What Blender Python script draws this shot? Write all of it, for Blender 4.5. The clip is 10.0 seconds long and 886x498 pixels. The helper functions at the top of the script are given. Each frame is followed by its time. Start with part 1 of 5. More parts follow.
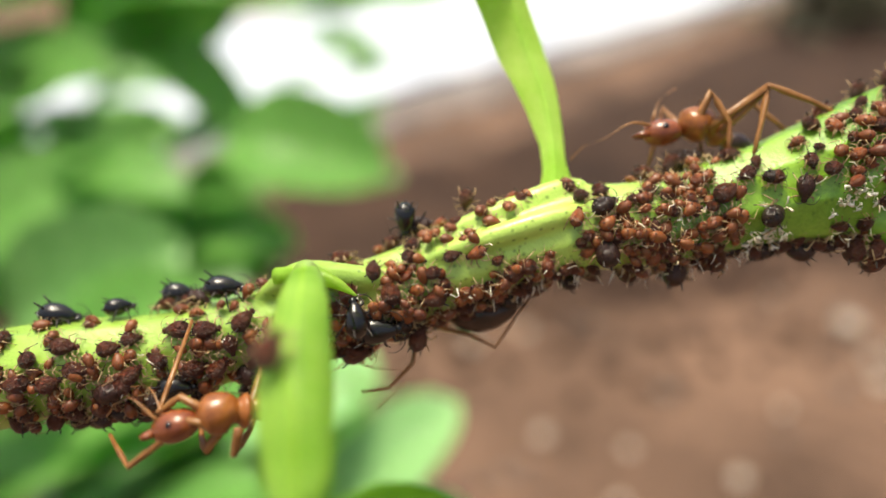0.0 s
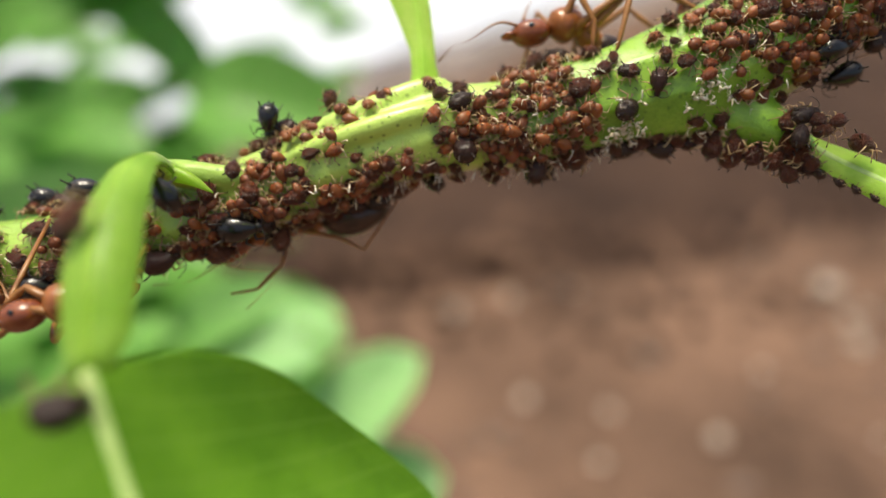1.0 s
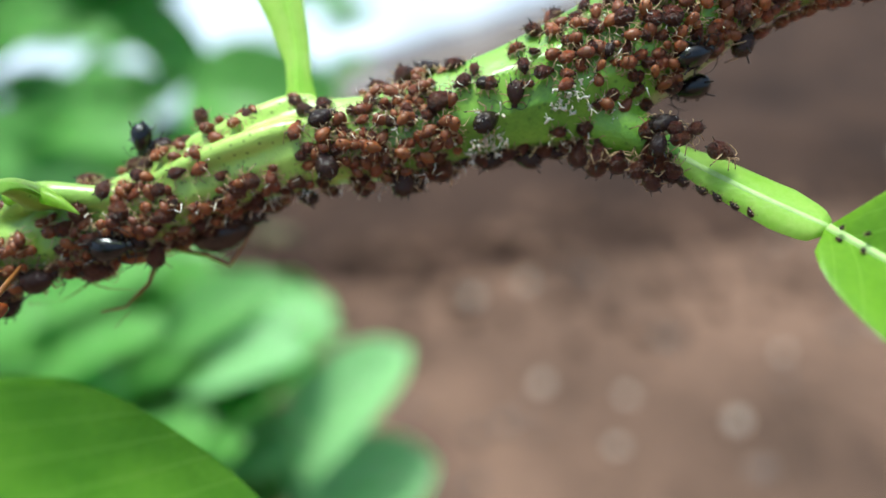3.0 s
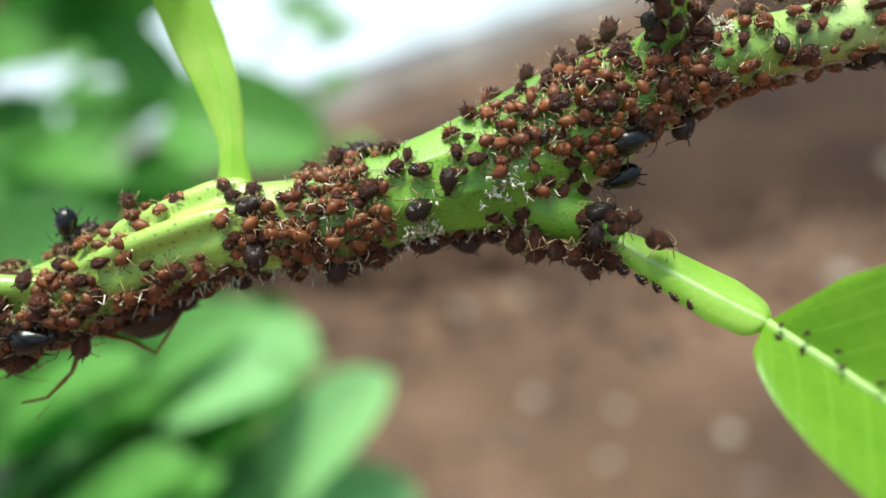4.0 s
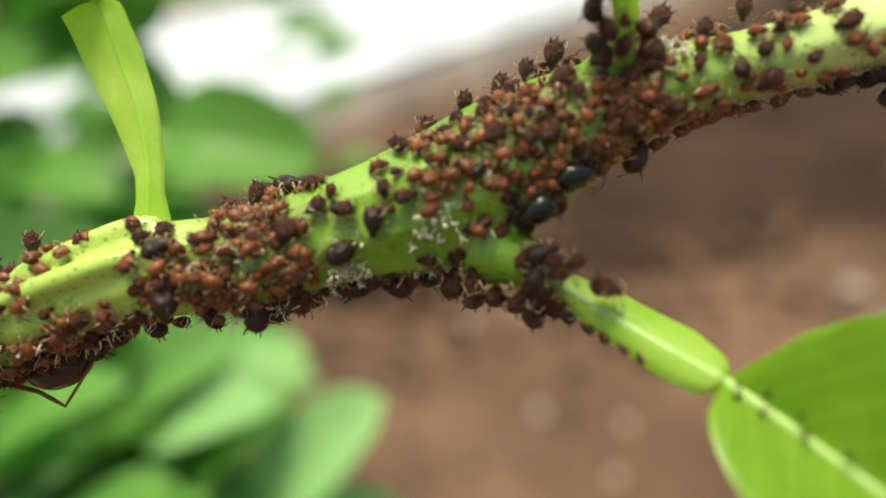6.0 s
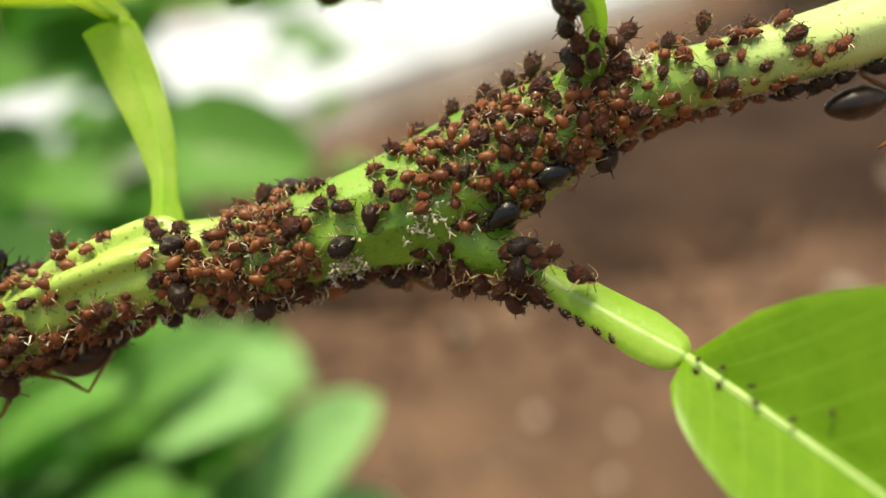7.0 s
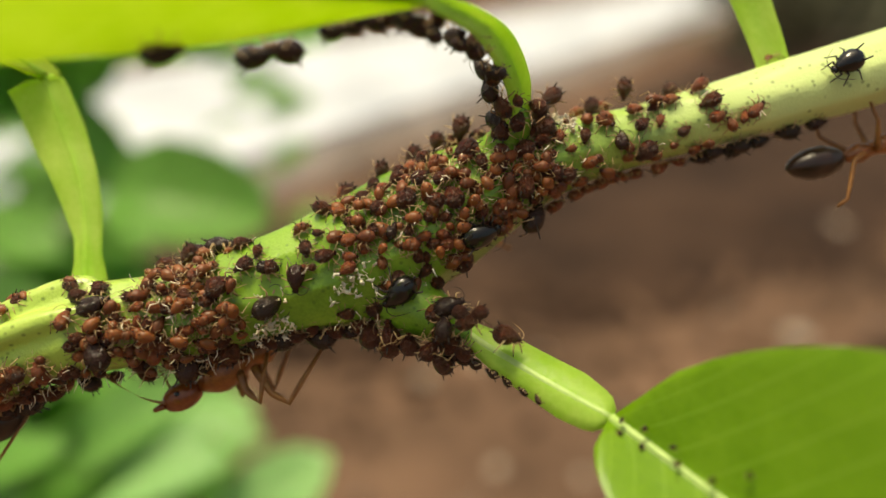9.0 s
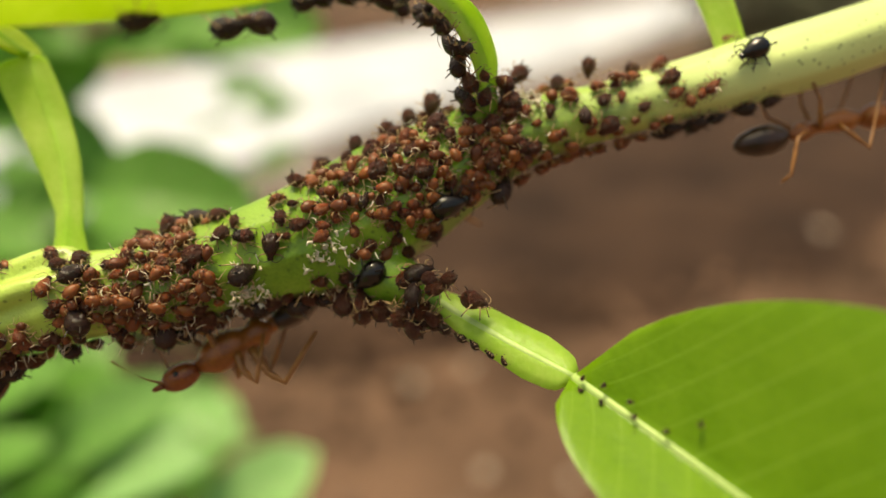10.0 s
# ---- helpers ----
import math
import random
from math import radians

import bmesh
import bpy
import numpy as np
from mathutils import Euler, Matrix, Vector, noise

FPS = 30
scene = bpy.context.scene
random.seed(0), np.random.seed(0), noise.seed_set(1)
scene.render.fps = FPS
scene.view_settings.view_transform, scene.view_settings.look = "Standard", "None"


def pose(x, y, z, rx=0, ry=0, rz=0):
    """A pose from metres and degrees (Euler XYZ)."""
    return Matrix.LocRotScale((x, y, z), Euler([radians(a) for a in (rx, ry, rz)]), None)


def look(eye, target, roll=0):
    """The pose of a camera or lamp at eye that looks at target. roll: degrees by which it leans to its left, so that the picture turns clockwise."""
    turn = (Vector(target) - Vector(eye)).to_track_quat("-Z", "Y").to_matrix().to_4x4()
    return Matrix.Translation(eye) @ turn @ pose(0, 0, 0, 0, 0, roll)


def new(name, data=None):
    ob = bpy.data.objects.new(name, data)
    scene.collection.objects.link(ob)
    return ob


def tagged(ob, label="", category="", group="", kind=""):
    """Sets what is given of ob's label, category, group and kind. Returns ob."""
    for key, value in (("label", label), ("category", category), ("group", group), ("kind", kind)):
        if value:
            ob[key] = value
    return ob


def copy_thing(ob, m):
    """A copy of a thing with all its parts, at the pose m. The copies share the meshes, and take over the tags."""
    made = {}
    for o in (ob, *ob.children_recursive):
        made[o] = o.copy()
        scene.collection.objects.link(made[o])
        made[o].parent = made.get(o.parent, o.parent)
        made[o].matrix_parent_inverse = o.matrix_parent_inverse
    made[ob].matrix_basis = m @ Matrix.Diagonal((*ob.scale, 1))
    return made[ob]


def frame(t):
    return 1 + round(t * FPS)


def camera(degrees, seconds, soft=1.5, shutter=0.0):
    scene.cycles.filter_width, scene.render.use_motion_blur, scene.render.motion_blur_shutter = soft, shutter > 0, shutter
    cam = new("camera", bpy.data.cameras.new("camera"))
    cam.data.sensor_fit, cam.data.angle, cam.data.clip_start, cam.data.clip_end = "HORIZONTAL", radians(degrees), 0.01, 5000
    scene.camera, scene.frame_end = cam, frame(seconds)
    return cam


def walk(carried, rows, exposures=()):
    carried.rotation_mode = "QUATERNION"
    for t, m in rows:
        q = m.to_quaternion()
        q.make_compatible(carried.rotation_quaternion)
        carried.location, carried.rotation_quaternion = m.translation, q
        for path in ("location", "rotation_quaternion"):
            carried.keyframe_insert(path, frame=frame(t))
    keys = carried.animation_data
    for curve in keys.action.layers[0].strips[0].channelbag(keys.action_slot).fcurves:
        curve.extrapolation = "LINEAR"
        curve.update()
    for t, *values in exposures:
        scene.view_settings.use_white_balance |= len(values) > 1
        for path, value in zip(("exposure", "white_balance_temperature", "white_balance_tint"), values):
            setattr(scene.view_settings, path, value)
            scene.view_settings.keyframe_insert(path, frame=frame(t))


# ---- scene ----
# A colony of aphids on a green citrus twig, tended by ants, seen from four centimetres.
# The plan is in millimetres: x right, y ahead, z up from the first camera, which looks down by TILT.
EYE, TILT = 0.40, -25.0
PLAN = pose(0, 0, EYE, TILT)


def at(x, y, z):
    """A place of the plan, in the world."""
    return PLAN @ Vector((x / 1000, y / 1000, z / 1000))


def shot(x, y, z, yaw, pitch, roll):
    """The camera's pose in the world from its place and turn in the plan."""
    y0, p0 = radians(yaw), radians(pitch)
    ahead = Vector((-math.sin(y0) * math.cos(p0), math.cos(y0) * math.cos(p0), math.sin(p0)))
    eye = Vector((x, y, z)) / 1000
    return PLAN @ look(eye, eye + ahead, roll)


# camera
cam = camera(65.10, 10.0)
cam.data.dof.use_dof = True
cam.data.dof.focus_distance = 0.0366
cam.data.dof.aperture_fstop = 13.5
ROWS = [
    (0.0, 0.08, 0.59, 0.04, -0.02, 0.01, 0.40),
    (0.5, 4.26, 0.18, -1.13, -0.84, -1.37, -0.16),
    (1.0, 7.29, 0.15, -4.01, -0.82, -2.36, -0.16),
    (1.5, 9.67, -0.95, -4.78, -0.67, -2.52, -0.17),
    (2.0, 13.56, 0.23, -5.08, -0.41, -3.04, -0.09),
    (2.2, 12.66, -0.41, -4.67, 0.46, -3.60, -0.33),
    (3.5, 18.65, 0.67, -0.86, 1.06, -3.48, -1.72),
    (4.0, 19.52, 1.35, 1.69, 0.68, -2.82, -1.72),
    (4.5, 21.62, 2.12, 3.09, 0.63, -2.45, -1.43),
    (5.0, 21.90, 2.77, 3.79, 0.72, -1.71, -2.30),
    (5.5, 22.81, 5.66, 4.19, 1.16, -1.74, -1.88),
    (6.8, 23.90, 2.18, 1.53, 1.79, -2.05, -2.15),
    (7.0, 23.82, 1.42, 2.50, 0.96, -1.36, -2.50),
    (7.5, 25.08, 2.21, 3.61, 1.03, -1.52, -2.59),
    (8.0, 25.73, 0.81, 5.41, 0.03, 0.05, -2.43),
    (8.5, 25.52, 0.60, 4.06, -0.70, 0.81, -2.63),
    (9.0, 25.70, 1.46, 3.03, -2.32, 2.50, -2.62),
    (9.5, 25.06, -0.30, 2.74, -2.99, 3.67, -2.60),
    (10.0, 26.59, 0.09, 0.90, -3.24, 2.98, -2.77),
]
# seconds, stops, kelvin, tint: the clip's camera drifts from bright to cool to warm
TONE = [(0.0, 0.20, 6900, 2), (0.5, 0.15, 6800, 3), (1.0, 0.0, 6900, 4), (2.0, 0.07, 6100, -2), (3.5, 0.14, 5350, -8), (4.0, 0.07, 5900, -10), (4.5, 0.0, 6400, -10), (5.5, -0.10, 7000, -7),
        (7.0, -0.06, 7700, -4), (7.5, -0.28, 7800, -4), (8.5, -0.37, 8200, -3), (10.0, -0.25, 8800, 0)]
walk(cam, [(t, shot(*row)) for t, *row in ROWS], TONE)

# daylight: bright haze, a wide sun high over the twig
world = bpy.data.worlds.new("world")
scene.world = world
world.use_nodes = True
wn = world.node_tree.nodes
sky = wn.new("ShaderNodeTexSky")
sky.sky_type = "NISHITA"
sky.sun_disc = False
sky.sun_elevation = radians(80)
sky.sun_rotation = radians(-60)
sky.air_density, sky.dust_density, sky.ozone_density = 1.0, 6.0, 0.6
wn["Background"].inputs["Strength"].default_value = 0.17
world.node_tree.links.new(sky.outputs["Color"], wn["Background"].inputs["Color"])
sun = new("sun", bpy.data.lights.new("sun", "SUN"))
sun.data.energy = 3.7
sun.data.angle = radians(14)
sun.data.color = (1.0, 0.93, 0.82)
SUN_FROM = Vector((math.sin(radians(-60)) * math.cos(radians(80)), math.cos(radians(-60)) * math.cos(radians(80)), math.sin(radians(80))))
sun.matrix_world = look(SUN_FROM * 5, (0, 0, 0))


# ---- materials ----
def surface(name, dark, light, scale=1500.0, rough=0.45, bump=0.15, spec=0.5, coat=0.0, vary=0.0, second=None, grain=6.0, glow_through=0.0, island=False, tips=None, soft=0.0):
    """A mottled surface: two colours by coarse and fine noise, a third by each thing's own chance, and fine relief."""
    m = bpy.data.materials.new(name)
    m.use_nodes = True
    nt = m.node_tree
    add, link = nt.nodes.new, nt.links.new
    bsdf, out = nt.nodes["Principled BSDF"], nt.nodes["Material Output"]
    tc = add("ShaderNodeTexCoord")
    n1, n2 = add("ShaderNodeTexNoise"), add("ShaderNodeTexNoise")
    n1.inputs["Scale"].default_value, n1.inputs["Detail"].default_value = scale, 4.0
    n2.inputs["Scale"].default_value, n2.inputs["Detail"].default_value = scale * grain, 3.0
    for n in (n1, n2):
        link(tc.outputs["Object"], n.inputs["Vector"])
    both = add("ShaderNodeMath")
    both.operation = "MULTIPLY_ADD"
    both.inputs[1].default_value = 0.35
    link(n2.outputs["Fac"], both.inputs[0])
    link(n1.outputs["Fac"], both.inputs[2])
    ramp = add("ShaderNodeValToRGB")
    ramp.color_ramp.elements[0].position, ramp.color_ramp.elements[1].position = 0.48, 0.86
    ramp.color_ramp.elements[0].color, ramp.color_ramp.elements[1].color = (*dark, 1), (*light, 1)
    link(both.outputs[0], ramp.inputs["Fac"])
    colour = ramp.outputs["Color"]
    if vary:
        mix = add("ShaderNodeMixRGB")
        chance = add("ShaderNodeNewGeometry") if island else add("ShaderNodeObjectInfo")
        amount = add("ShaderNodeMath")
        amount.operation = "MULTIPLY"
        amount.inputs[1].default_value = vary
        link(chance.outputs["Random Per Island" if island else "Random"], amount.inputs[0])
        link(amount.outputs[0], mix.inputs["Fac"])
        link(colour, mix.inputs["Color1"])
        mix.inputs["Color2"].default_value = (*(second or light), 1)
        colour = mix.outputs["Color"]
    if tips:
        # darker towards both ends of the body
        ends, far, fade, tint = add("ShaderNodeSeparateXYZ"), add("ShaderNodeMath"), add("ShaderNodeMapRange"), add("ShaderNodeMixRGB")
        link(tc.outputs["Object"], ends.inputs[0])
        far.operation = "ABSOLUTE"
        link(ends.outputs["X"], far.inputs[0])
        link(far.outputs[0], fade.inputs["Value"])
        fade.inputs["From Min"].default_value, fade.inputs["From Max"].default_value = 0.22, 0.5
        fade.inputs["To Max"].default_value = 0.55
        link(fade.outputs[0], tint.inputs["Fac"])
        link(colour, tint.inputs["Color1"])
        tint.inputs["Color2"].default_value = (*tips, 1)
        colour = tint.outputs["Color"]
    if soft:
        bsdf.inputs["Subsurface Weight"].default_value = soft
        bsdf.inputs["Subsurface Radius"].default_value = (1.0, 0.3, 0.12)
        bsdf.inputs["Subsurface Scale"].default_value = 0.0003
    link(colour, bsdf.inputs["Base Color"])
    bsdf.inputs["Roughness"].default_value = rough
    bsdf.inputs["Specular IOR Level"].default_value = spec
    bsdf.inputs["Coat Weight"].default_value = coat
    bsdf.inputs["Coat Roughness"].default_value = 0.15
    bp = add("ShaderNodeBump")
    bp.inputs["Strength"].default_value = bump
    bp.inputs["Distance"].default_value = 0.3 / scale
    link(both.outputs[0], bp.inputs["Height"])
    link(bp.outputs["Normal"], bsdf.inputs["Normal"])
    if glow_through:
        thin, mixer = add("ShaderNodeBsdfTranslucent"), add("ShaderNodeMixShader")
        link(colour, thin.inputs["Color"])
        mixer.inputs["Fac"].default_value = glow_through
        link(bsdf.outputs[0], mixer.inputs[1])
        link(thin.outputs[0], mixer.inputs[2])
        link(mixer.outputs[0], out.inputs["Surface"])
    return m


def leaf_surface(name, dark, light, vein, rough=0.35, through_it=0.5):
    """A leaf: mottled green, side veins from its UV map (u along the midrib, v across), light passing through."""
    m = surface(name, dark, light, 350.0, rough, 0.12, 0.4, glow_through=through_it, grain=9.0)
    nt = m.node_tree
    add, link = nt.nodes.new, nt.links.new
    uv, sep = add("ShaderNodeUVMap"), add("ShaderNodeSeparateXYZ")
    link(uv.outputs["UV"], sep.inputs[0])

    def calc(op, a, b):
        n = add("ShaderNodeMath")
        n.operation = op
        for i, v in enumerate((a, b)):
            if isinstance(v, (int, float)):
                n.inputs[i].default_value = v
            elif v is not None:
                link(v, n.inputs[i])
        return n.outputs[0]

    side = calc("ABSOLUTE", sep.outputs["Y"], None)
    run = calc("SUBTRACT", calc("MULTIPLY", sep.outputs["X"], 11.0), calc("MULTIPLY", side, 2.2))
    near = calc("ABSOLUTE", calc("SUBTRACT", calc("FRACT", run, None), 0.5), None)
    line = calc("MULTIPLY", calc("LESS_THAN", near, 0.05), 0.35)
    mix = add("ShaderNodeMixRGB")
    ramp = [n for n in nt.nodes if n.type == "VALTORGB"][0]
    link(line, mix.inputs["Fac"])
    link(ramp.outputs["Color"], mix.inputs["Color1"])
    mix.inputs["Color2"].default_value = (*vein, 1)
    for n in nt.nodes:
        if n.type == "BSDF_PRINCIPLED":
            link(mix.outputs["Color"], n.inputs["Base Color"])
        if n.type == "BSDF_TRANSLUCENT":
            link(mix.outputs["Color"], n.inputs["Color"])
    return m


def growing_stem():
    """Green bark, fine-grained and dotted, paler and yellower away from the node."""
    m = surface("stem_skin", (0.095, 0.235, 0.010), (0.235, 0.43, 0.032), 260.0, 0.34, 0.14, 0.5, coat=0.25, grain=22.0)
    nt = m.node_tree
    add, link = nt.nodes.new, nt.links.new
    ramp = [n for n in nt.nodes if n.type == "VALTORGB"][0]
    tc = [n for n in nt.nodes if n.type == "TEX_COORD"][0]
    sep, grade, mix, dots, spots, dotted = add("ShaderNodeSeparateXYZ"), add("ShaderNodeMapRange"), add("ShaderNodeMixRGB"), add("ShaderNodeTexVoronoi"), add("ShaderNodeMapRange"), add("ShaderNodeMixRGB")
    link(tc.outputs["Object"], sep.inputs[0])
    link(sep.outputs["X"], grade.inputs["Value"])
    grade.inputs["From Min"].default_value, grade.inputs["From Max"].default_value = 0.0, 0.1
    steps = add("ShaderNodeValToRGB")
    for place, value in ((0.20, 0.40), (0.31, 0.85), (0.41, 0.08), (0.58, 0.0), (0.72, 1.0)):
        e = steps.color_ramp.elements.new(place)
        e.color = (value, value, value, 1)
    steps.color_ramp.elements[0].color = (0.3, 0.3, 0.3, 1)
    steps.color_ramp.elements[-1].color = (1.0, 1.0, 1.0, 1)
    link(grade.outputs[0], steps.inputs["Fac"])
    link(steps.outputs["Color"], mix.inputs["Fac"])
    link(ramp.outputs["Color"], mix.inputs["Color1"])
    young, pale = add("ShaderNodeMapRange"), add("ShaderNodeMixRGB")
    link(grade.outputs[0], young.inputs["Value"])
    young.inputs["From Min"].default_value, young.inputs["From Max"].default_value = 0.55, 0.70
    link(young.outputs[0], pale.inputs["Fac"])
    pale.inputs["Color1"].default_value, pale.inputs["Color2"].default_value = (0.58, 0.77, 0.16, 1), (0.70, 0.85, 0.34, 1)
    link(pale.outputs["Color"], mix.inputs["Color2"])
    dots.inputs["Scale"].default_value = 1700.0
    link(tc.outputs["Object"], dots.inputs["Vector"])
    link(dots.outputs["Distance"], spots.inputs["Value"])
    spots.inputs["From Min"].default_value, spots.inputs["From Max"].default_value = 0.10, 0.24
    spots.inputs["To Min"].default_value, spots.inputs["To Max"].default_value = 0.55, 0.0
    link(spots.outputs[0], dotted.inputs["Fac"])
    link(mix.outputs["Color"], dotted.inputs["Color1"])
    dotted.inputs["Color2"].default_value = (0.05, 0.13, 0.012, 1)
    link(dotted.outputs["Color"], nt.nodes["Principled BSDF"].inputs["Base Color"])
    return m


STEM = growing_stem()
# darker green that stands in for shade on the hanging leaf
SHADE_GREEN = leaf_surface("shade_green_leaf", (0.11, 0.28, 0.008), (0.18, 0.39, 0.02), (0.26, 0.46, 0.05), 0.35, 0.4)
LEAF = leaf_surface("young_leaf", (0.62, 0.80, 0.13), (0.74, 0.89, 0.21), (0.78, 0.92, 0.27), 0.36, 0.76)
MID_LEAF = leaf_surface("grown_leaf", (0.15, 0.32, 0.007), (0.21, 0.40, 0.018), (0.29, 0.50, 0.05), 0.34, 0.29)
STALK = surface("leaf_stalk_skin", (0.38, 0.64, 0.05), (0.58, 0.80, 0.15), 300.0, 0.34, 0.15, 0.5, grain=10.0, glow_through=0.58)
GREEN_STALK = surface("green_stalk_skin", (0.28, 0.54, 0.045), (0.44, 0.69, 0.11), 300.0, 0.36, 0.2, 0.45, grain=10.0, glow_through=0.45)
SIDE_STALK = surface("side_stalk_skin", (0.46, 0.74, 0.08), (0.64, 0.86, 0.19), 300.0, 0.34, 0.2, 0.5, grain=10.0, glow_through=0.55)
# darker copy of the shrub leaf, canopy shade put into its colour
SHADED_LEAF = leaf_surface("shaded_shrub_leaf", (0.12, 0.30, 0.06), (0.23, 0.46, 0.13), (0.26, 0.5, 0.15), 0.35, 0.3)
# stalk colour raised to make up for daylight that misses these stalks
LIT_STALK = surface("lit_stalk_skin", (0.58, 0.84, 0.12), (0.74, 0.93, 0.24), 300.0, 0.34, 0.2, 0.5, grain=10.0, glow_through=0.6)
RIB = surface("midrib_skin", (0.44, 0.65, 0.17), (0.58, 0.76, 0.28), 600.0, 0.45, 0.2, glow_through=0.1)
# mint copy of the shrub leaf, its colour imitates the sky's gloss
SKYLIT_LEAF = leaf_surface("skylit_shrub_leaf", (0.33, 0.62, 0.22), (0.50, 0.78, 0.38), (0.6, 0.9, 0.5), 0.22, 0.5)
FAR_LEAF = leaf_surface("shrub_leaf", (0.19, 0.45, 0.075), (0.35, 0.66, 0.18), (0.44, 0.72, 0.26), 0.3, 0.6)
RED = surface("aphid_red_skin", (0.085, 0.024, 0.012), (0.255, 0.074, 0.028), 7.0, 0.38, 0.8, 0.42, coat=0.08, vary=0.75, second=(0.095, 0.026, 0.019), grain=5.0, tips=(0.035, 0.011, 0.008), soft=0.35)
NYMPH = surface("nymph_skin", (0.072, 0.021, 0.010), (0.175, 0.050, 0.020), 2600.0, 0.38, 0.4, 0.42, vary=0.75, second=(0.32, 0.105, 0.028), island=True, soft=0.3)
HEAD_SHELL = surface("nymph_head_skin", (0.030, 0.010, 0.007), (0.075, 0.020, 0.012), 1400.0, 0.4, 0.2)
AMBER = surface("aphid_amber_skin", (0.20, 0.052, 0.015), (0.36, 0.108, 0.028), 7.0, 0.36, 0.4, 0.5, vary=0.7, second=(0.16, 0.03, 0.012), tips=(0.06, 0.014, 0.008), soft=0.4)
DUSK = surface("aphid_dark_skin", (0.010, 0.006, 0.004), (0.032, 0.016, 0.011), 5.0, 0.24, 0.3, 0.4, vary=0.6, second=(0.05, 0.014, 0.009))
BLACK = surface("aphid_black_skin", (0.004, 0.003, 0.003), (0.010, 0.008, 0.008), 5.0, 0.13, 0.1, 0.45, coat=0.3)
PALE_LEG = surface("aphid_leg_skin", (0.45, 0.28, 0.12), (0.68, 0.50, 0.28), 9.0, 0.45, 0.1, vary=0.7, second=(0.18, 0.08, 0.04))
DARK_LEG = surface("aphid_foot_skin", (0.015, 0.010, 0.009), (0.03, 0.02, 0.016), 9.0, 0.4, 0.1)
CAST = surface("cast_skin_film", (0.72, 0.66, 0.54), (0.90, 0.86, 0.78), 900.0, 0.5, 0.2)
SHED = surface("shed_leg_skin", (0.66, 0.50, 0.28), (0.92, 0.84, 0.66), 900.0, 0.45, 0.2, vary=0.6, second=(0.9, 0.88, 0.84), island=True)
ANT_ORANGE = surface("ant_orange_shell", (0.20, 0.056, 0.011), (0.38, 0.125, 0.024), 900.0, 0.32, 0.25, 0.5, coat=0.3)
ANT_LEG = surface("ant_leg_shell", (0.19, 0.070, 0.018), (0.34, 0.15, 0.04), 900.0, 0.35, 0.1, 0.5)
ANT_DARK = surface("ant_dark_shell", (0.018, 0.009, 0.006), (0.045, 0.018, 0.010), 900.0, 0.28, 0.1, 0.5, coat=0.25)
ANT_RED = surface("ant_red_shell", (0.16, 0.035, 0.010), (0.27, 0.07, 0.016), 900.0, 0.25, 0.1, 0.5, coat=0.4)
# soil with shade put into its colour
SHADE_SOIL = surface("shade_soil", (0.023, 0.012, 0.008), (0.068, 0.037, 0.024), 7.0, 0.9, 0.6, 0.2, grain=12.0)
SOIL = surface("garden_soil", (0.068, 0.040, 0.027), (0.228, 0.134, 0.090), 4.0, 0.9, 0.6, 0.2, grain=12.0)
PEBBLE = surface("pebble_stone", (0.09, 0.06, 0.045), (0.20, 0.14, 0.11), 60.0, 0.7, 0.3, vary=0.6, second=(0.09, 0.06, 0.05), island=True)
# pale colour imitates specular glints of small stones
GLINT_STONE = surface("glint_stone", (0.42, 0.33, 0.26), (0.62, 0.51, 0.42), 60.0, 0.25, 0.3)
# concrete grey with a bluish reflection mixed into the colour
CONCRETE = surface("pale_concrete", (0.39, 0.42, 0.49), (0.72, 0.76, 0.85), 4.0, 0.7, 0.2, grain=20.0)
EDGE_TONE = surface("edge_tone", (0.13, 0.10, 0.085), (0.34, 0.29, 0.27), 5.0, 0.85, 0.5, grain=9.0)
HEDGE = surface("hedge_leaf", (0.055, 0.062, 0.028), (0.125, 0.125, 0.06), 14.0, 0.6, 0.2, vary=0.6, second=(0.045, 0.035, 0.022), island=True)
BARK = surface("woody_bark", (0.10, 0.075, 0.045), (0.2, 0.16, 0.09), 80.0, 0.8, 0.5)


# ---- mesh makers ----
def mesh(name, verts, faces, materials, smooth=True, uvs=None, slots=None):
    me = bpy.data.meshes.new(name)
    me.from_pydata([tuple(v) for v in verts], [], faces)
    for m in materials if isinstance(materials, (list, tuple)) else [materials]:
        me.materials.append(m)
    if smooth:
        me.polygons.foreach_set("use_smooth", [True] * len(me.polygons))
    if slots:
        me.polygons.foreach_set("material_index", slots)
    if uvs:
        layer = me.uv_layers.new(name="UVMap")
        for loop in me.loops:
            layer.data[loop.index].uv = uvs[loop.vertex_index]
    me.update()
    return me


def part(name, me, parent, label=""):
    ob = new(name, me)
    ob.parent = parent
    return tagged(ob, label)


def root(name, m, label, category, group=""):
    ob = new(name)
    ob.empty_display_size = 0.001
    ob.matrix_basis = m
    return tagged(ob, label, category, group)


def spline(points, steps):
    """A smooth run (Catmull-Rom) through points of any dimension."""
    p = [np.array(q, float) for q in points]
    p = [2 * p[0] - p[1], *p, 2 * p[-1] - p[-2]]
    out = []
    for i in range(1, len(p) - 2):
        for k in range(steps):
            t = k / steps
            a, b, c, d = p[i - 1], p[i], p[i + 1], p[i + 2]
            out.append(0.5 * (2 * b + (c - a) * t + (2 * a - 5 * b + 4 * c - d) * t * t + (3 * b - a - 3 * c + d) * t ** 3))
    out.append(p[-2])
    return np.array(out)


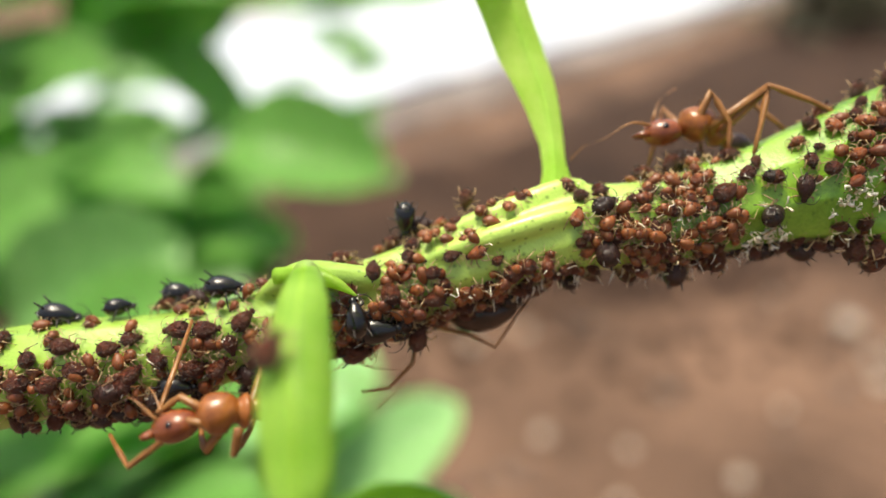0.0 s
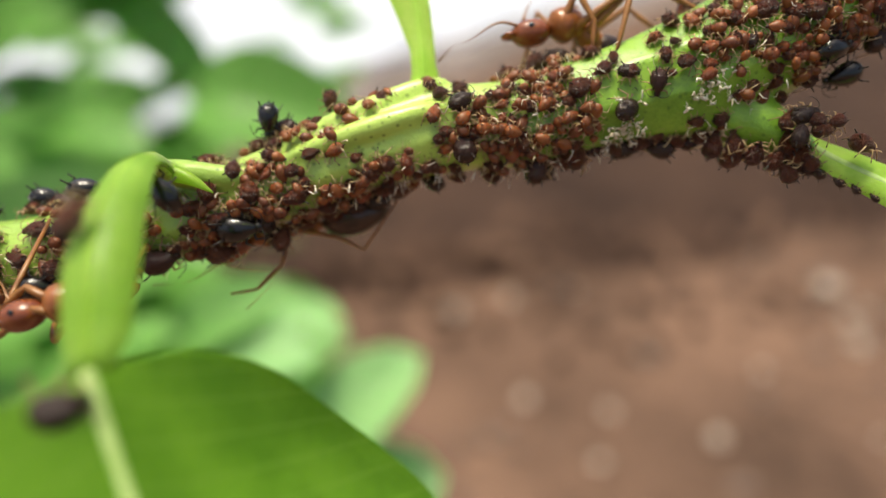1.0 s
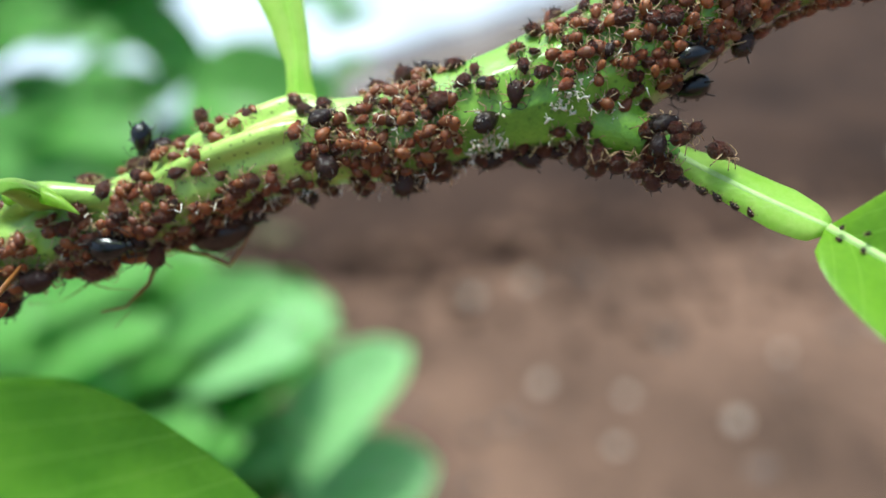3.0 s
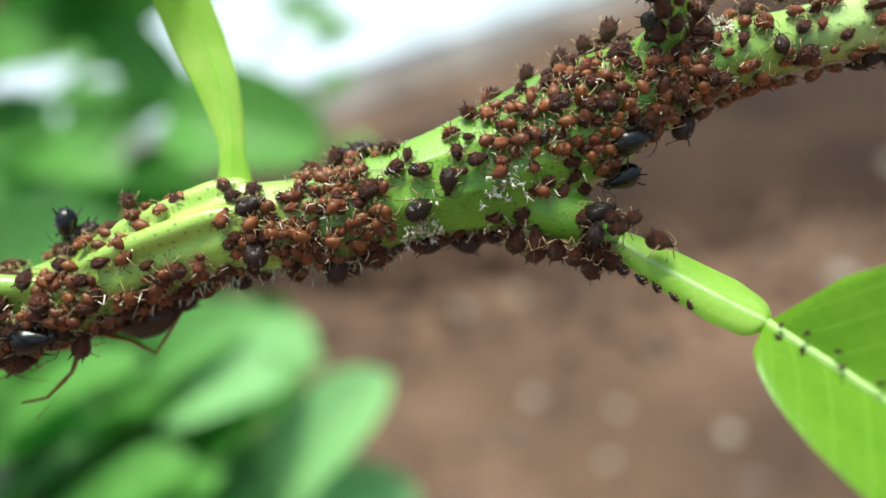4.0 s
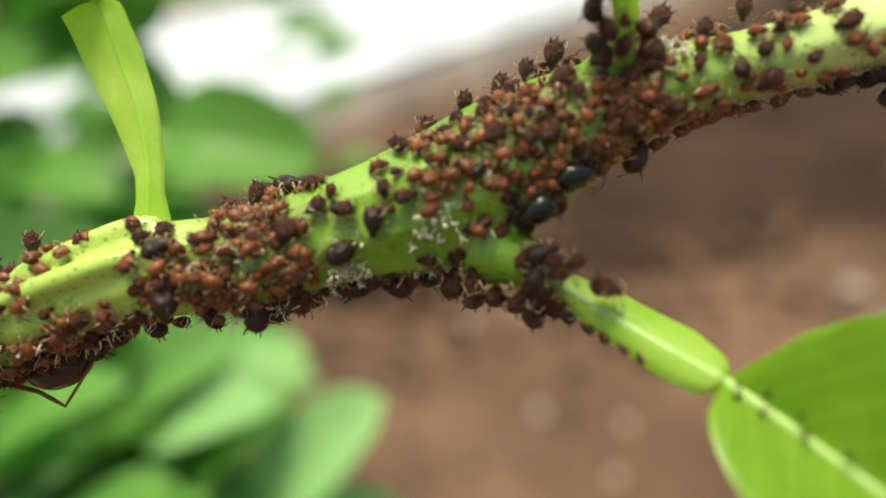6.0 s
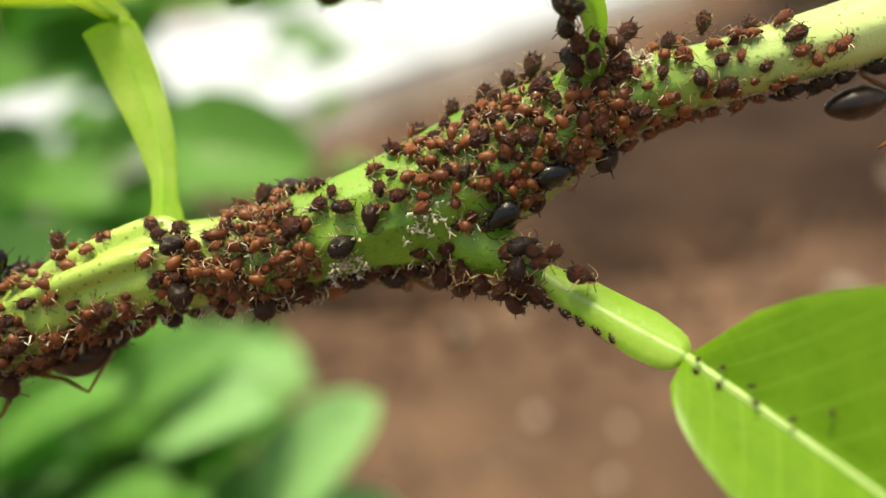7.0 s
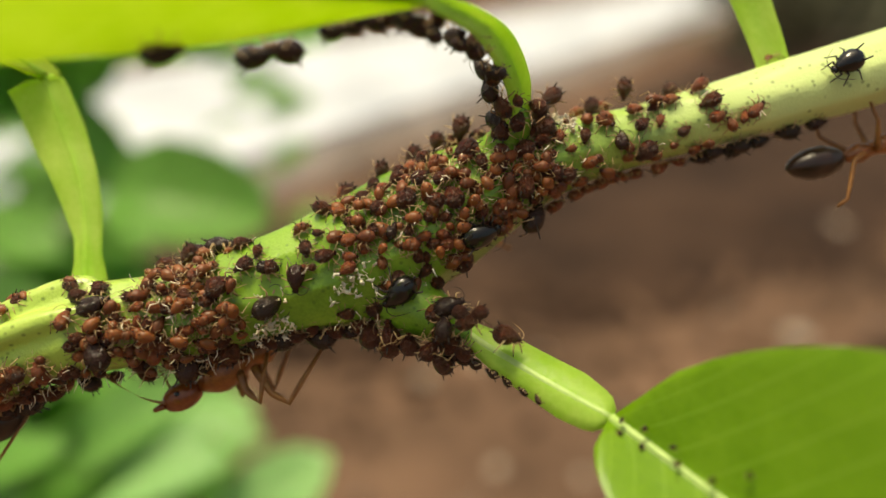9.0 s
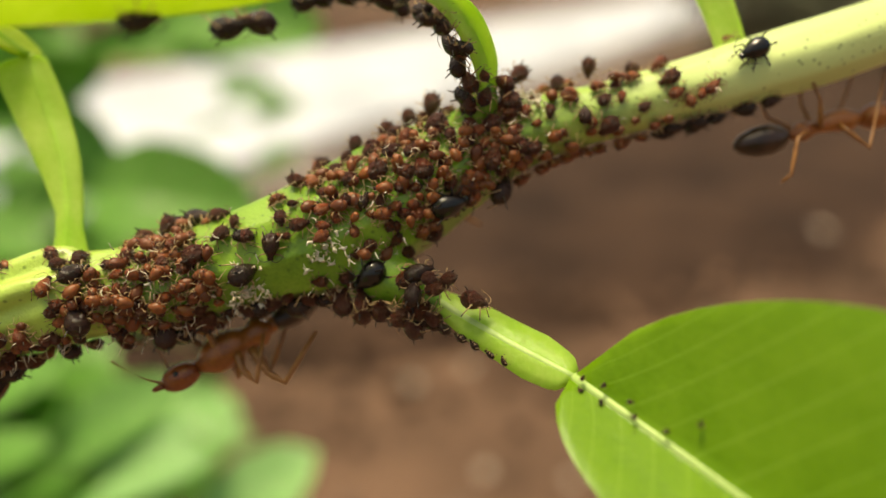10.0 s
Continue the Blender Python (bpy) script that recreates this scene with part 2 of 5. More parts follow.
def tube(run, sides, shape=None, lead=Vector((0, 1, 0))):
    """Vertices and faces of a closed tube along rows of x, y, z, radius; shape(i, angle) scales the radius."""
    verts, faces = [], []
    n = len(run)
    for i in range(n):
        c = Vector(run[i][:3])
        d = (Vector(run[min(i + 1, n - 1)][:3]) - Vector(run[max(i - 1, 0)][:3])).normalized()
        a = (lead - d * lead.dot(d)).normalized()
        b = d.cross(a)
        for k in range(sides):
            w = 2 * math.pi * k / sides
            r = float(run[i][3]) * float(shape(i, w) if shape else 1.0)
            verts.append(c + r * (math.cos(w) * a + math.sin(w) * b))
    for i in range(n - 1):
        for k in range(sides):
            j = (k + 1) % sides
            faces.append((i * sides + k, i * sides + j, (i + 1) * sides + j, (i + 1) * sides + k))
    faces.append(tuple(reversed(range(sides))))
    faces.append(tuple((n - 1) * sides + k for k in range(sides)))
    return verts, faces


def joined(pieces):
    """One list of vertices and faces out of several, with the slot of each face."""
    verts, faces, slots = [], [], []
    for slot, (v, f) in pieces:
        k = len(verts)
        verts += list(v)
        faces += [tuple(i + k for i in g) for g in f]
        slots += [slot] * len(f)
    return verts, faces, slots


def lathe(profile, sides, flat=1.0, bend=0.0):
    """A body round the x axis from rows of x, radius; flat squeezes its height, bend lifts it at x = 0."""
    verts, faces = [], []
    n = len(profile)
    for x, r in profile:
        for k in range(sides):
            w = 2 * math.pi * k / sides
            verts.append(Vector((x, r * math.cos(w), r * math.sin(w) * flat + bend * (1 - 4 * x * x))))
    for i in range(n - 1):
        for k in range(sides):
            j = (k + 1) % sides
            faces.append((i * sides + k, i * sides + j, (i + 1) * sides + j, (i + 1) * sides + k))
    faces.append(tuple(reversed(range(sides))))
    faces.append(tuple((n - 1) * sides + k for k in range(sides)))
    return verts, faces


def egg(cx, cy, cz, a, b, c, rows=10, sides=14):
    """An ellipsoid as vertices and faces."""
    prof = [(-math.cos(math.pi * (i + 0.02) / (rows + 0.04)) * a, math.sin(math.pi * (i + 0.02) / (rows + 0.04)) * b) for i in range(rows + 1)]
    v, f = lathe(prof, sides, c / b)
    return [q + Vector((cx, cy, cz)) for q in v], f


def sheet(mid, across_a, across_b, width_a, width_b, thick, steps=8, cells=9, curl=0.0, wave=0.0, seed=0):
    """A leaf blade in millimetres: a midrib run, two halves that spread from it, a width along it (functions of s), rounded rims."""
    run = spline(mid, steps)
    n = len(run)
    va, vb = Vector(across_a).normalized(), Vector(across_b).normalized()
    up = va.cross(Vector(run[-1]) - Vector(run[0])).normalized()
    cols = [-1 + i / cells for i in range(cells)] + [i / cells for i in range(cells + 1)]
    m = len(cols)
    verts, uvs = [], []
    for face in (1, -1):
        for i in range(n):
            s = i / (n - 1)
            for v in cols:
                d, w = (va, width_a(s)) if v >= 0 else (vb, width_b(s))
                rim = math.sqrt(max(0.0, 1 - abs(v) ** 8))
                ripple = wave * math.sin(9 * s + seed + 3 * v) * v * v
                q = Vector(run[i]) + d * (w * abs(v)) + up * (curl * v * v * w + ripple + face * thick * 0.5 * rim)
                verts.append(q / 1000)
                uvs.append((s, v))
    faces = []
    for i in range(n - 1):
        for k in range(m - 1):
            a = i * m + k
            faces.append((a, a + 1, a + m + 1, a + m))
            b = a + n * m
            faces.append((b + m, b + m + 1, b + 1, b))
    for k in range(m - 1):
        for i, turned in ((0, False), (n - 1, True)):
            a = i * m + k
            f = (a, a + n * m, a + n * m + 1, a + 1)
            faces.append(tuple(reversed(f)) if turned else f)
    return verts, faces, uvs


def table(*pairs):
    """A width along s, straight between the given pairs of s and width."""
    xs, ys = [p[0] for p in pairs], [p[1] for p in pairs]

    def width(s):
        return float(np.interp(s, xs, ys))
    return width


def oval(wide, broad=0.38):
    """The width of a blade with a round base and a blunt tip."""
    def width(s):
        if s < broad:
            return wide * math.sqrt(max(0.0009, 1 - (1 - s / broad) ** 2))
        return wide * math.sqrt(max(0.0009, 1 - ((s - broad) / (1 - broad)) ** 2.2))
    return width


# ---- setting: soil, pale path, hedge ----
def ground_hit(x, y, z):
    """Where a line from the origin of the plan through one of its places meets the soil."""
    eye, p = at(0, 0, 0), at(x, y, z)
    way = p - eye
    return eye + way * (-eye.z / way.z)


def make_ground():
    size, n = 60.0, 90
    verts, faces = [], []
    for j in range(n + 1):
        for i in range(n + 1):
            u, v = 2 * i / n - 1, 2 * j / n - 1
            x, y = size * u ** 3, 1.2 + size * v ** 3
            near = max(0.0, 1 - math.hypot(x, y - 1) / 6)
            verts.append((x, y, 0.012 * near * noise.noise(Vector((x * 6, y * 6, 0)))))
    for j in range(n):
        for i in range(n):
            a = j * (n + 1) + i
            faces.append((a, a + 1, a + n + 2, a + n + 1))
    ob = new("ground", mesh("ground", verts, faces, SOIL))
    tagged(ob, "bare brown garden soil strewn with small stones", "soil", kind="structure")


def make_shade_strip():
    """A low strip, dark in colour to stand in for shaded soil between the bare ground and the path, uneven in outline.
    """
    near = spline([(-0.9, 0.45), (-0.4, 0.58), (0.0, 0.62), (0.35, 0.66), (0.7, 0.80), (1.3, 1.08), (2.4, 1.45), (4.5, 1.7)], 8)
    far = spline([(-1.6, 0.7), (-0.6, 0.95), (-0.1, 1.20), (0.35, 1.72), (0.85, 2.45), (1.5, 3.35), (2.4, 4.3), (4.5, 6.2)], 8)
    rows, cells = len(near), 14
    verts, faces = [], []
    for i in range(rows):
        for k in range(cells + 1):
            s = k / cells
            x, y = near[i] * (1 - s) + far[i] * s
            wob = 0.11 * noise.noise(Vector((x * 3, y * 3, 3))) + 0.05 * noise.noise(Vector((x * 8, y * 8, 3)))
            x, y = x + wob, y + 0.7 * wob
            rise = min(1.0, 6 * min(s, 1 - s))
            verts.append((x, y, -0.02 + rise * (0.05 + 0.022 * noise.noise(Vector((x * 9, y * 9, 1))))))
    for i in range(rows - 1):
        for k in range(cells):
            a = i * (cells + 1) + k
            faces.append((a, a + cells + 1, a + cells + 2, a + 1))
    me = mesh("shade_strip", verts, [tuple(reversed(f)) for f in faces], SHADE_SOIL)
    tagged(new("shade_strip", me), "low strip of soil coloured dark brown for shaded ground", "soil", kind="structure")


def make_pebbles():
    rng = random.Random(8)
    pieces = []
    for _ in range(900):
        x, y = rng.uniform(-0.5, 2.6), rng.uniform(0.35, 3.4)
        r = rng.uniform(0.004, 0.013)
        v, f = egg(0, 0, 0, r, r * rng.uniform(0.6, 1), r * rng.uniform(0.4, 0.7), 4, 6)
        turn = Matrix.Rotation(rng.uniform(0, 6.28), 3, "Z")
        pieces.append((0, ([turn @ q + Vector((x, y, 0.002)) for q in v], f)))
    v, f, _ = joined(pieces)
    tagged(new("gravel", mesh("gravel", v, f, PEBBLE)), "small brown stones scattered over the soil", "gravel", kind="stuff")


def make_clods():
    """Crumbled clods in both soil colours, added along the rim of the dark strip to soften it."""
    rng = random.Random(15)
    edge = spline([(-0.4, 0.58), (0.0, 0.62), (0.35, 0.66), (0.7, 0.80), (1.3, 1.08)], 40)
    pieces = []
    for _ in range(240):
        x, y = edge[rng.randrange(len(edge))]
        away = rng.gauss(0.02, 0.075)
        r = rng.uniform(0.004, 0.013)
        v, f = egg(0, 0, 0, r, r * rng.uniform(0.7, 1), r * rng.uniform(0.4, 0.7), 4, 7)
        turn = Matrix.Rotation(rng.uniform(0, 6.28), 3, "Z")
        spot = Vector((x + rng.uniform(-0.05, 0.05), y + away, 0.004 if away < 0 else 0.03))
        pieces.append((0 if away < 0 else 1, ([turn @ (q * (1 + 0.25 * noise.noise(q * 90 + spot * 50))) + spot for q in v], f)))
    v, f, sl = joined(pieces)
    tagged(new("soil_clods", mesh("soil_clods", v, f, [SHADE_SOIL, SOIL], slots=sl)), "crumbled brown clods added to soften the rim of the dark soil", "soil", kind="stuff")


def make_glint_stones():
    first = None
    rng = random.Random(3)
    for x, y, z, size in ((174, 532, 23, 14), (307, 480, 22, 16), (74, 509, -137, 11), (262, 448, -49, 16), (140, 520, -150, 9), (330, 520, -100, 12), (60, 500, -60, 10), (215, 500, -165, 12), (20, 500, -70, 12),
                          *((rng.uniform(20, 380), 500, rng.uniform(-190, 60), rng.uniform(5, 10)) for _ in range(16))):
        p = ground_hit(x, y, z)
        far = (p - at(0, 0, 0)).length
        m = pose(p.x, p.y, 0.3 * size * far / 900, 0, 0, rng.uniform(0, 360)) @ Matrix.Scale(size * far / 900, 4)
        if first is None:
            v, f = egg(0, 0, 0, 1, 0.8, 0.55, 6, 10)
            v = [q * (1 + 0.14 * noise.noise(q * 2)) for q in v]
            first = new("glint_stone", mesh("glint_stone", v, f, GLINT_STONE))
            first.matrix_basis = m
            tagged(first, "stone on the soil coloured pale to show as a glint", "stone", "pale stones on the soil")
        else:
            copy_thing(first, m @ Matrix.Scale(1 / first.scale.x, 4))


def make_path():
    a, b = Vector((-0.17, 1.58, 0)), Vector((1.80, 4.36, 0))
    d = (b - a).normalized()
    out = Vector((-d.y, d.x, 0))
    for k in range(14):
        s = a + d * (-9.0 + 1.2 * k)
        e = s + d * 1.192
        bm = bmesh.new()
        low = [bm.verts.new(q) for q in (s, e, e + out * 1.35, s + out * 1.35)]
        face = bm.faces.new(low)
        top = bmesh.ops.extrude_face_region(bm, geom=[face])
        bmesh.ops.translate(bm, vec=(0, 0, 0.05), verts=[v for v in top["geom"] if isinstance(v, bmesh.types.BMVert)])
        bmesh.ops.recalc_face_normals(bm, faces=bm.faces)
        bmesh.ops.bevel(bm, geom=[e2 for e2 in bm.edges], offset=0.006, segments=2, affect="EDGES")
        me = bpy.data.meshes.new("paving_slab")
        bm.to_mesh(me)
        bm.free()
        me.materials.append(CONCRETE)
        if k == 0:
            path = new("path")
            tagged(path, "pale concrete slab path crossing the soil", "path", kind="structure")
        part("slab", me, path)
    # strip of middle tone, added to soften the step from path to soil
    v, f = [], []
    for i in range(141):
        q = a + d * (-9.0 + 0.12 * i)
        wide = 0.14 + 0.05 * noise.noise(q * 3)
        for r, z in ((-wide, 0.0), (-wide + 0.02, 0.03), (-0.012, 0.036), (-0.004, 0.0)):
            v.append(q + out * r + Vector((0, 0, z)))
    for i in range(140):
        for k in range(3):
            f.append((4 * i + k, 4 * i + 4 + k, 4 * i + 5 + k, 4 * i + 1 + k))
    part("edging", mesh("edging", v, f, EDGE_TONE), path, "grey-brown strip added along the edge of the path")


def make_hedge(name, label, x0, x1, y0, y1, top, count, seed):
    """A dark mass of bent leaves over soil, with an uneven top."""
    rng = random.Random(seed)
    pieces = []
    for _ in range(count):
        x, y = rng.uniform(x0, x1), rng.uniform(y0, y1)
        if x < (y - 1.58) * 0.709 + 0.1 and x > (y - 1.58) * 0.709 - 2.2:
            continue
        z = top * (0.75 + 0.35 * noise.noise(Vector((x * 2, y * 2, seed)))) * rng.random() ** 0.6
        r = rng.uniform(0.03, 0.08)
        turn = Euler((rng.uniform(-1, 1), rng.uniform(-1, 1), rng.uniform(0, 6.28))).to_matrix()
        v = [Vector(q) * r for q in ((-1, 0, 0), (-0.2, 0.45, 0.1), (-0.2, -0.45, 0.1), (-0.2, 0, -0.05), (0.5, 0.35, 0.0), (0.5, -0.35, 0.0), (0.5, 0, -0.12), (1.1, 0, -0.25))]
        f = [(0, 3, 1), (0, 2, 3), (1, 3, 6, 4), (3, 2, 5, 6), (4, 6, 7), (6, 5, 7)]
        pieces.append((0, ([turn @ q + Vector((x, y, max(z, r))) for q in v], f)))
    v, f, _ = joined(pieces)
    tagged(new(name, mesh(name, v, f, HEDGE)), label, "hedge", kind="stuff")


# ---- the twig ----
AXIS = [(-240, 95, -340, 5.0), (-150, 80, -190, 4.2), (-90, 55, -70, 3.6), (-45, 43, -14, 3.0), (-26, 41, -7.8, 2.8), (-16, 41, -6.3, 2.5),
        (-9.4, 41, -4.4, 2.2), (-2.8, 41, -2.3, 2.15), (2.5, 41, -0.2, 2.35), (7, 41, 1.1, 2.45), (13, 41, 1.7, 2.5), (17, 41.2, 2.8, 2.8),
        (22, 41.5, 4.1, 3.5), (26.5, 41.6, 6.3, 3.5), (30, 41.2, 8.1, 2.85), (34.5, 40.7, 9.8, 1.95), (40, 40.5, 11.0, 1.7),
        (47.8, 40.4, 12.85, 1.95), (53.6, 40.3, 14.3, 2.05), (64, 40, 17.5, 1.8), (78, 40, 22, 1.5)]
STEM_RUN = spline(AXIS, 12)
NEAR_RUN = STEM_RUN[(STEM_RUN[:, 0] > -40)]
BASE = Vector((-26, 41, -7.8)) / 1000


def off(verts):
    return [Vector(v) - BASE for v in verts]


def stem_shape(i, w):
    p = STEM_RUN[i]
    ridge = 0.03 * math.cos(3 * w + 0.05 * p[0]) + 0.07 * (1 - abs(math.sin(4.5 * w + 0.03 * p[0]))) ** 2
    return 1 + ridge + 0.03 * noise.noise(Vector((p[0] * 0.35, math.cos(w) * 1.2, math.sin(w) * 1.2)))


def add_leaf(twig, stalk_mid, stalk_a, stalk_b, stalk_w, mid, a, b, wide_a, wide_b, curl, label, seed=0, steps=8, skin=LEAF, rib=None, stalk_skin=STALK):
    """One leaf: a winged stalk, on it the blade and the midribs of both."""
    wide, narrow = stalk_w if isinstance(stalk_w, tuple) else (stalk_w, stalk_w)
    v, f, uv = sheet(stalk_mid, stalk_a, stalk_b, wide, narrow, 0.45, 8, 5, 0.26)
    stalk = part("leaf", mesh("winged_stalk", off(v), f, stalk_skin, uvs=uv), twig, label)
    run = spline(stalk_mid, 8)
    rows = [(*(p / 1000), ((0.31 if rib is RIB else 0.27) - 0.05 * i / len(run)) / 1000) for i, p in enumerate(run)]
    v, f = tube(rows, 8)
    part("stalk_rib", mesh("stalk_rib", off(v), f, rib or STALK), stalk, "slightly raised rib of the stalk")
    if mid:
        v, f, uv = sheet(mid, a, b, wide_a, wide_b, 0.28, steps, 12, curl, 0.15, seed)
        part("blade", mesh("blade", off(v), f, skin, uvs=uv), stalk, "smooth oval leaf blade")
        run = spline(mid, steps)
        rows = [(*(p / 1000), (0.31 - 0.19 * i / len(run)) / 1000) for i, p in enumerate(run)]
        v, f = tube(rows, 8)
        part("midrib", mesh("midrib", off(v), f, STALK if skin == LEAF else RIB), stalk, "pale straight midrib")
    return stalk


def leaf_spot(blade, x, y, z, wide):
    """A small brown scar on a leaf blade."""
    v, f = egg(0, 0, 0, wide, wide * 0.75, 0.10, 6, 12)
    lie = Vector((0.608, 0.766, -0.106)).to_track_quat("Z", "X").to_matrix()
    v = [(lie @ (q * (1 + 0.3 * noise.noise(q * 2)))) / 1000 + Vector((x, y, z)) / 1000 for q in v]
    part("leaf_spot", mesh("leaf_spot", off(v), f, SHADE_GREEN), blade, "dull dark scar on the leaf")


def make_twig():
    twig = root("citrus_twig", PLAN @ Matrix.Translation(BASE), "bright green citrus twig with winged leaf stalks, crowded with aphids", "twig")
    cut = int(np.argmax(STEM_RUN[:, 0] > -42))
    v, f = tube(STEM_RUN[:cut + 8] / 1000, 40)
    part("lower_stem", mesh("lower_stem", off(v), f, STEM), twig, "older green foot of the stem")
    # the crowded stretch: the stem grown together with the swellings at its leaf stalks
    pieces = [(0, tube(STEM_RUN[cut:], 90, lambda i, w: stem_shape(i + cut, w)))]
    for pts in ([(-10.6, 39.8, -3.0, 0.3), (-8.6, 38.9, -1.8, 0.7), (-7.0, 38.5, -1.4, 0.85), (-2.6, 39.3, -1.5, 0.6), (3, 40.4, 0.0, 0.2)],
                [(-7.4, 38.9, -1.7, 0.8), (-7.1, 37.0, -1.3, 0.75), (-6.7, 35.0, -1.05, 0.55), (-6.4, 33.0, -1.1, 0.35)],
                [(-3, 41, -1.4, 0.2), (1.8, 40.9, 0.8, 0.6), (5.2, 41.1, 2.2, 0.95), (8.2, 41.3, 2.3, 0.85), (13, 41, 2.2, 0.2)],
                [(8.2, 40.3, 3.7, 0.5), (6.6, 40.0, 3.4, 0.7), (4.0, 39.7, 2.4, 0.7), (0.8, 39.8, 1.1, 0.6), (-2.2, 40.2, -0.3, 0.2)],
                [(9.4, 39.3, 2.4, 0.3), (6.6, 38.7, 1.9, 0.6), (3.6, 38.6, 1.0, 0.65), (0.6, 38.9, 0.0, 0.5), (-2.0, 39.3, -0.9, 0.2)],
                [(4.2, 41.0, 2.0, 1.2), (6.0, 41.7, 2.8, 0.95), (6.7, 42.3, 3.8, 0.5), (6.7, 42.7, 4.8, 0.2)],
                [(19, 41.2, 3.0, 0.6), (22.6, 40.8, 2.4, 1.5), (25.4, 40.1, 1.6, 1.75), (27.4, 39.3, 0.5, 1.15), (28.6, 38.7, -0.3, 0.4)],
                [(27, 41.0, 7.4, 0.4), (30.0, 40.2, 9.6, 1.1), (31.4, 39.0, 11.0, 1.0), (31.6, 38.2, 12.2, 0.5)]):
        pieces.append((0, tube(spline(pts, 8), 14)))
    v, f, _ = joined(pieces)
    stem = part("stem", mesh("stem", off([q / 1000 for q in v]), f, STEM), twig, "green ridged stem with a swollen node")
    skin = stem.modifiers.new("grown_together", "REMESH")
    skin.mode, skin.voxel_size, skin.use_smooth_shade = "VOXEL", 0.00013, True
    soften = stem.modifiers.new("soften", "SMOOTH")
    soften.factor, soften.iterations = 0.5, 45
    v, f = tube([(q[0] / 1000, q[1] / 1000, q[2] / 1000, q[3] / 1000) for q in spline([(-9, 38.6, -1.5, 0.5), (-7, 37.8, -1.4, 0.5), (-5.6, 37.4, -1.8, 0.34), (-4.4, 37.3, -2.5, 0.04)], 6)], 10)
    part("thorn", mesh("thorn", off(v), f, STALK), twig, "short pointed green thorn")
    # upright leaf from the axil
    add_leaf(twig, [(6.8, 42.0, 3.4), (6.7, 42.4, 5.3), (6.6, 42.8, 7.0), (6.1, 43.2, 9.8), (5.2, 43.6, 12.3), (4.2, 43.6, 15.4), (4.0, 43.4, 16.2)], (0.8, 0.55, 0.25), (-1, 0.1, -0.3),
             (table((0, 1.2), (0.15, 0.85), (0.3, 0.8), (0.5, 0.95), (0.7, 1.15), (0.92, 0.95), (1, 0.5)), table((0, 1.2), (0.15, 0.8), (0.3, 0.9), (0.5, 1.75), (0.7, 2.25), (0.92, 2.6), (1, 1.6))),
             [(4.0, 43.4, 16.2), (1.6, 41.8, 18.0), (-3.5, 39.5, 20.4), (-9, 37, 21.8)], (0.45, 0.85, 0.1), (-0.45, -0.8, 0.1), table((0, 1.1), (0.12, 2.2), (0.45, 3.6), (0.8, 2.4), (1, 0.3)), table((0, 1.3), (0.12, 2.6), (0.45, 4.2), (0.8, 2.8), (1, 0.3)), 0.0,
             "upright leaf on a winged stalk coloured pale as in strong light", stalk_skin=LIT_STALK, rib=LIT_STALK)
    # leaf that bends down in front of the stem
    add_leaf(twig, [(-7.2, 38.6, -1.7), (-6.6, 34.5, -1.0), (-6.0, 30.5, -1.8), (-5.5, 26.7, -4.9), (-4.9, 24.6, -9.2)], (1, 0.35, 0.1), (-1, 0.25, -0.1),
             table((0, 0.6), (0.3, 0.75), (0.55, 1.2), (0.76, 1.6), (0.93, 1.35), (1, 0.8)),
             [(-4.9, 24.5, -9.3), (-2.3, 23.2, -15.1), (1.3, 21.3, -19.6), (5, 18.7, -24.1)], (0.54, 0.81, 0.24), (-0.84, -0.54, -0.11), oval(11.6, 0.68), oval(11, 0.47), 0.0,
             "leaf hanging in front of the stem on a winged stalk, coloured dark as in shade", 2, 8, SHADE_GREEN, STALK, GREEN_STALK)
    # leaf that reaches over the colony
    add_leaf(twig, [(31.6, 38.8, 11.0), (31.3, 37.2, 13.2), (29.6, 34.6, 15.0), (26.6, 31.2, 15.4)], (0.6, 0.5, 0.35), (-0.6, -0.5, -0.35),
             table((0, 0.7), (0.3, 1.0), (0.6, 1.25), (0.9, 1.2), (1, 0.7)),
             [(26.6, 31, 15.3), (17, 27.2, 14.6), (5, 24, 14.0), (-8, 22, 13.2)], (0.15, 0.9, -0.40), (-0.1, -0.95, 0.25), table((0, 0.6), (0.1, 1.6), (0.3, 3.2), (0.6, 4.8), (0.85, 4.4), (1, 0.3)), oval(6.5, 0.3), 0.0,
             "pale yellow-green leaf arching over the colony", 4, stalk_skin=LIT_STALK, rib=LIT_STALK)
    # leaf of the side shoot
    side_leaf = add_leaf(twig, [(27.4, 39.2, 0.8), (29.2, 38.4, -0.6), (32, 36.9, -2.4), (34.9, 35.3, -4.1)], (0.62, 0.3, 0.72), (-0.62, -0.3, -0.72),
             (table((0, 0.6), (0.2, 0.9), (0.45, 1.45), (0.8, 1.6), (0.95, 1.2), (1, 0.55)), table((0, 0.4), (0.2, 0.55), (0.45, 0.9), (0.8, 1.25), (0.95, 1.1), (1, 0.5))),
             [(34.9, 35.3, -4.1), (39.3, 31.3, -7.7), (43.6, 27.4, -11.3), (48, 23.4, -14.9)], (0.57, -0.35, 0.74), (-0.89, -0.33, -0.31), oval(11, 0.68), oval(5.4, 0.6), 0.0,
             "broad yellow-green leaf on a winged side stalk", 6, 8, MID_LEAF, RIB, SIDE_STALK)
    leaf_spot(side_leaf, 43.92, 27.98, -5.26, 0.42)
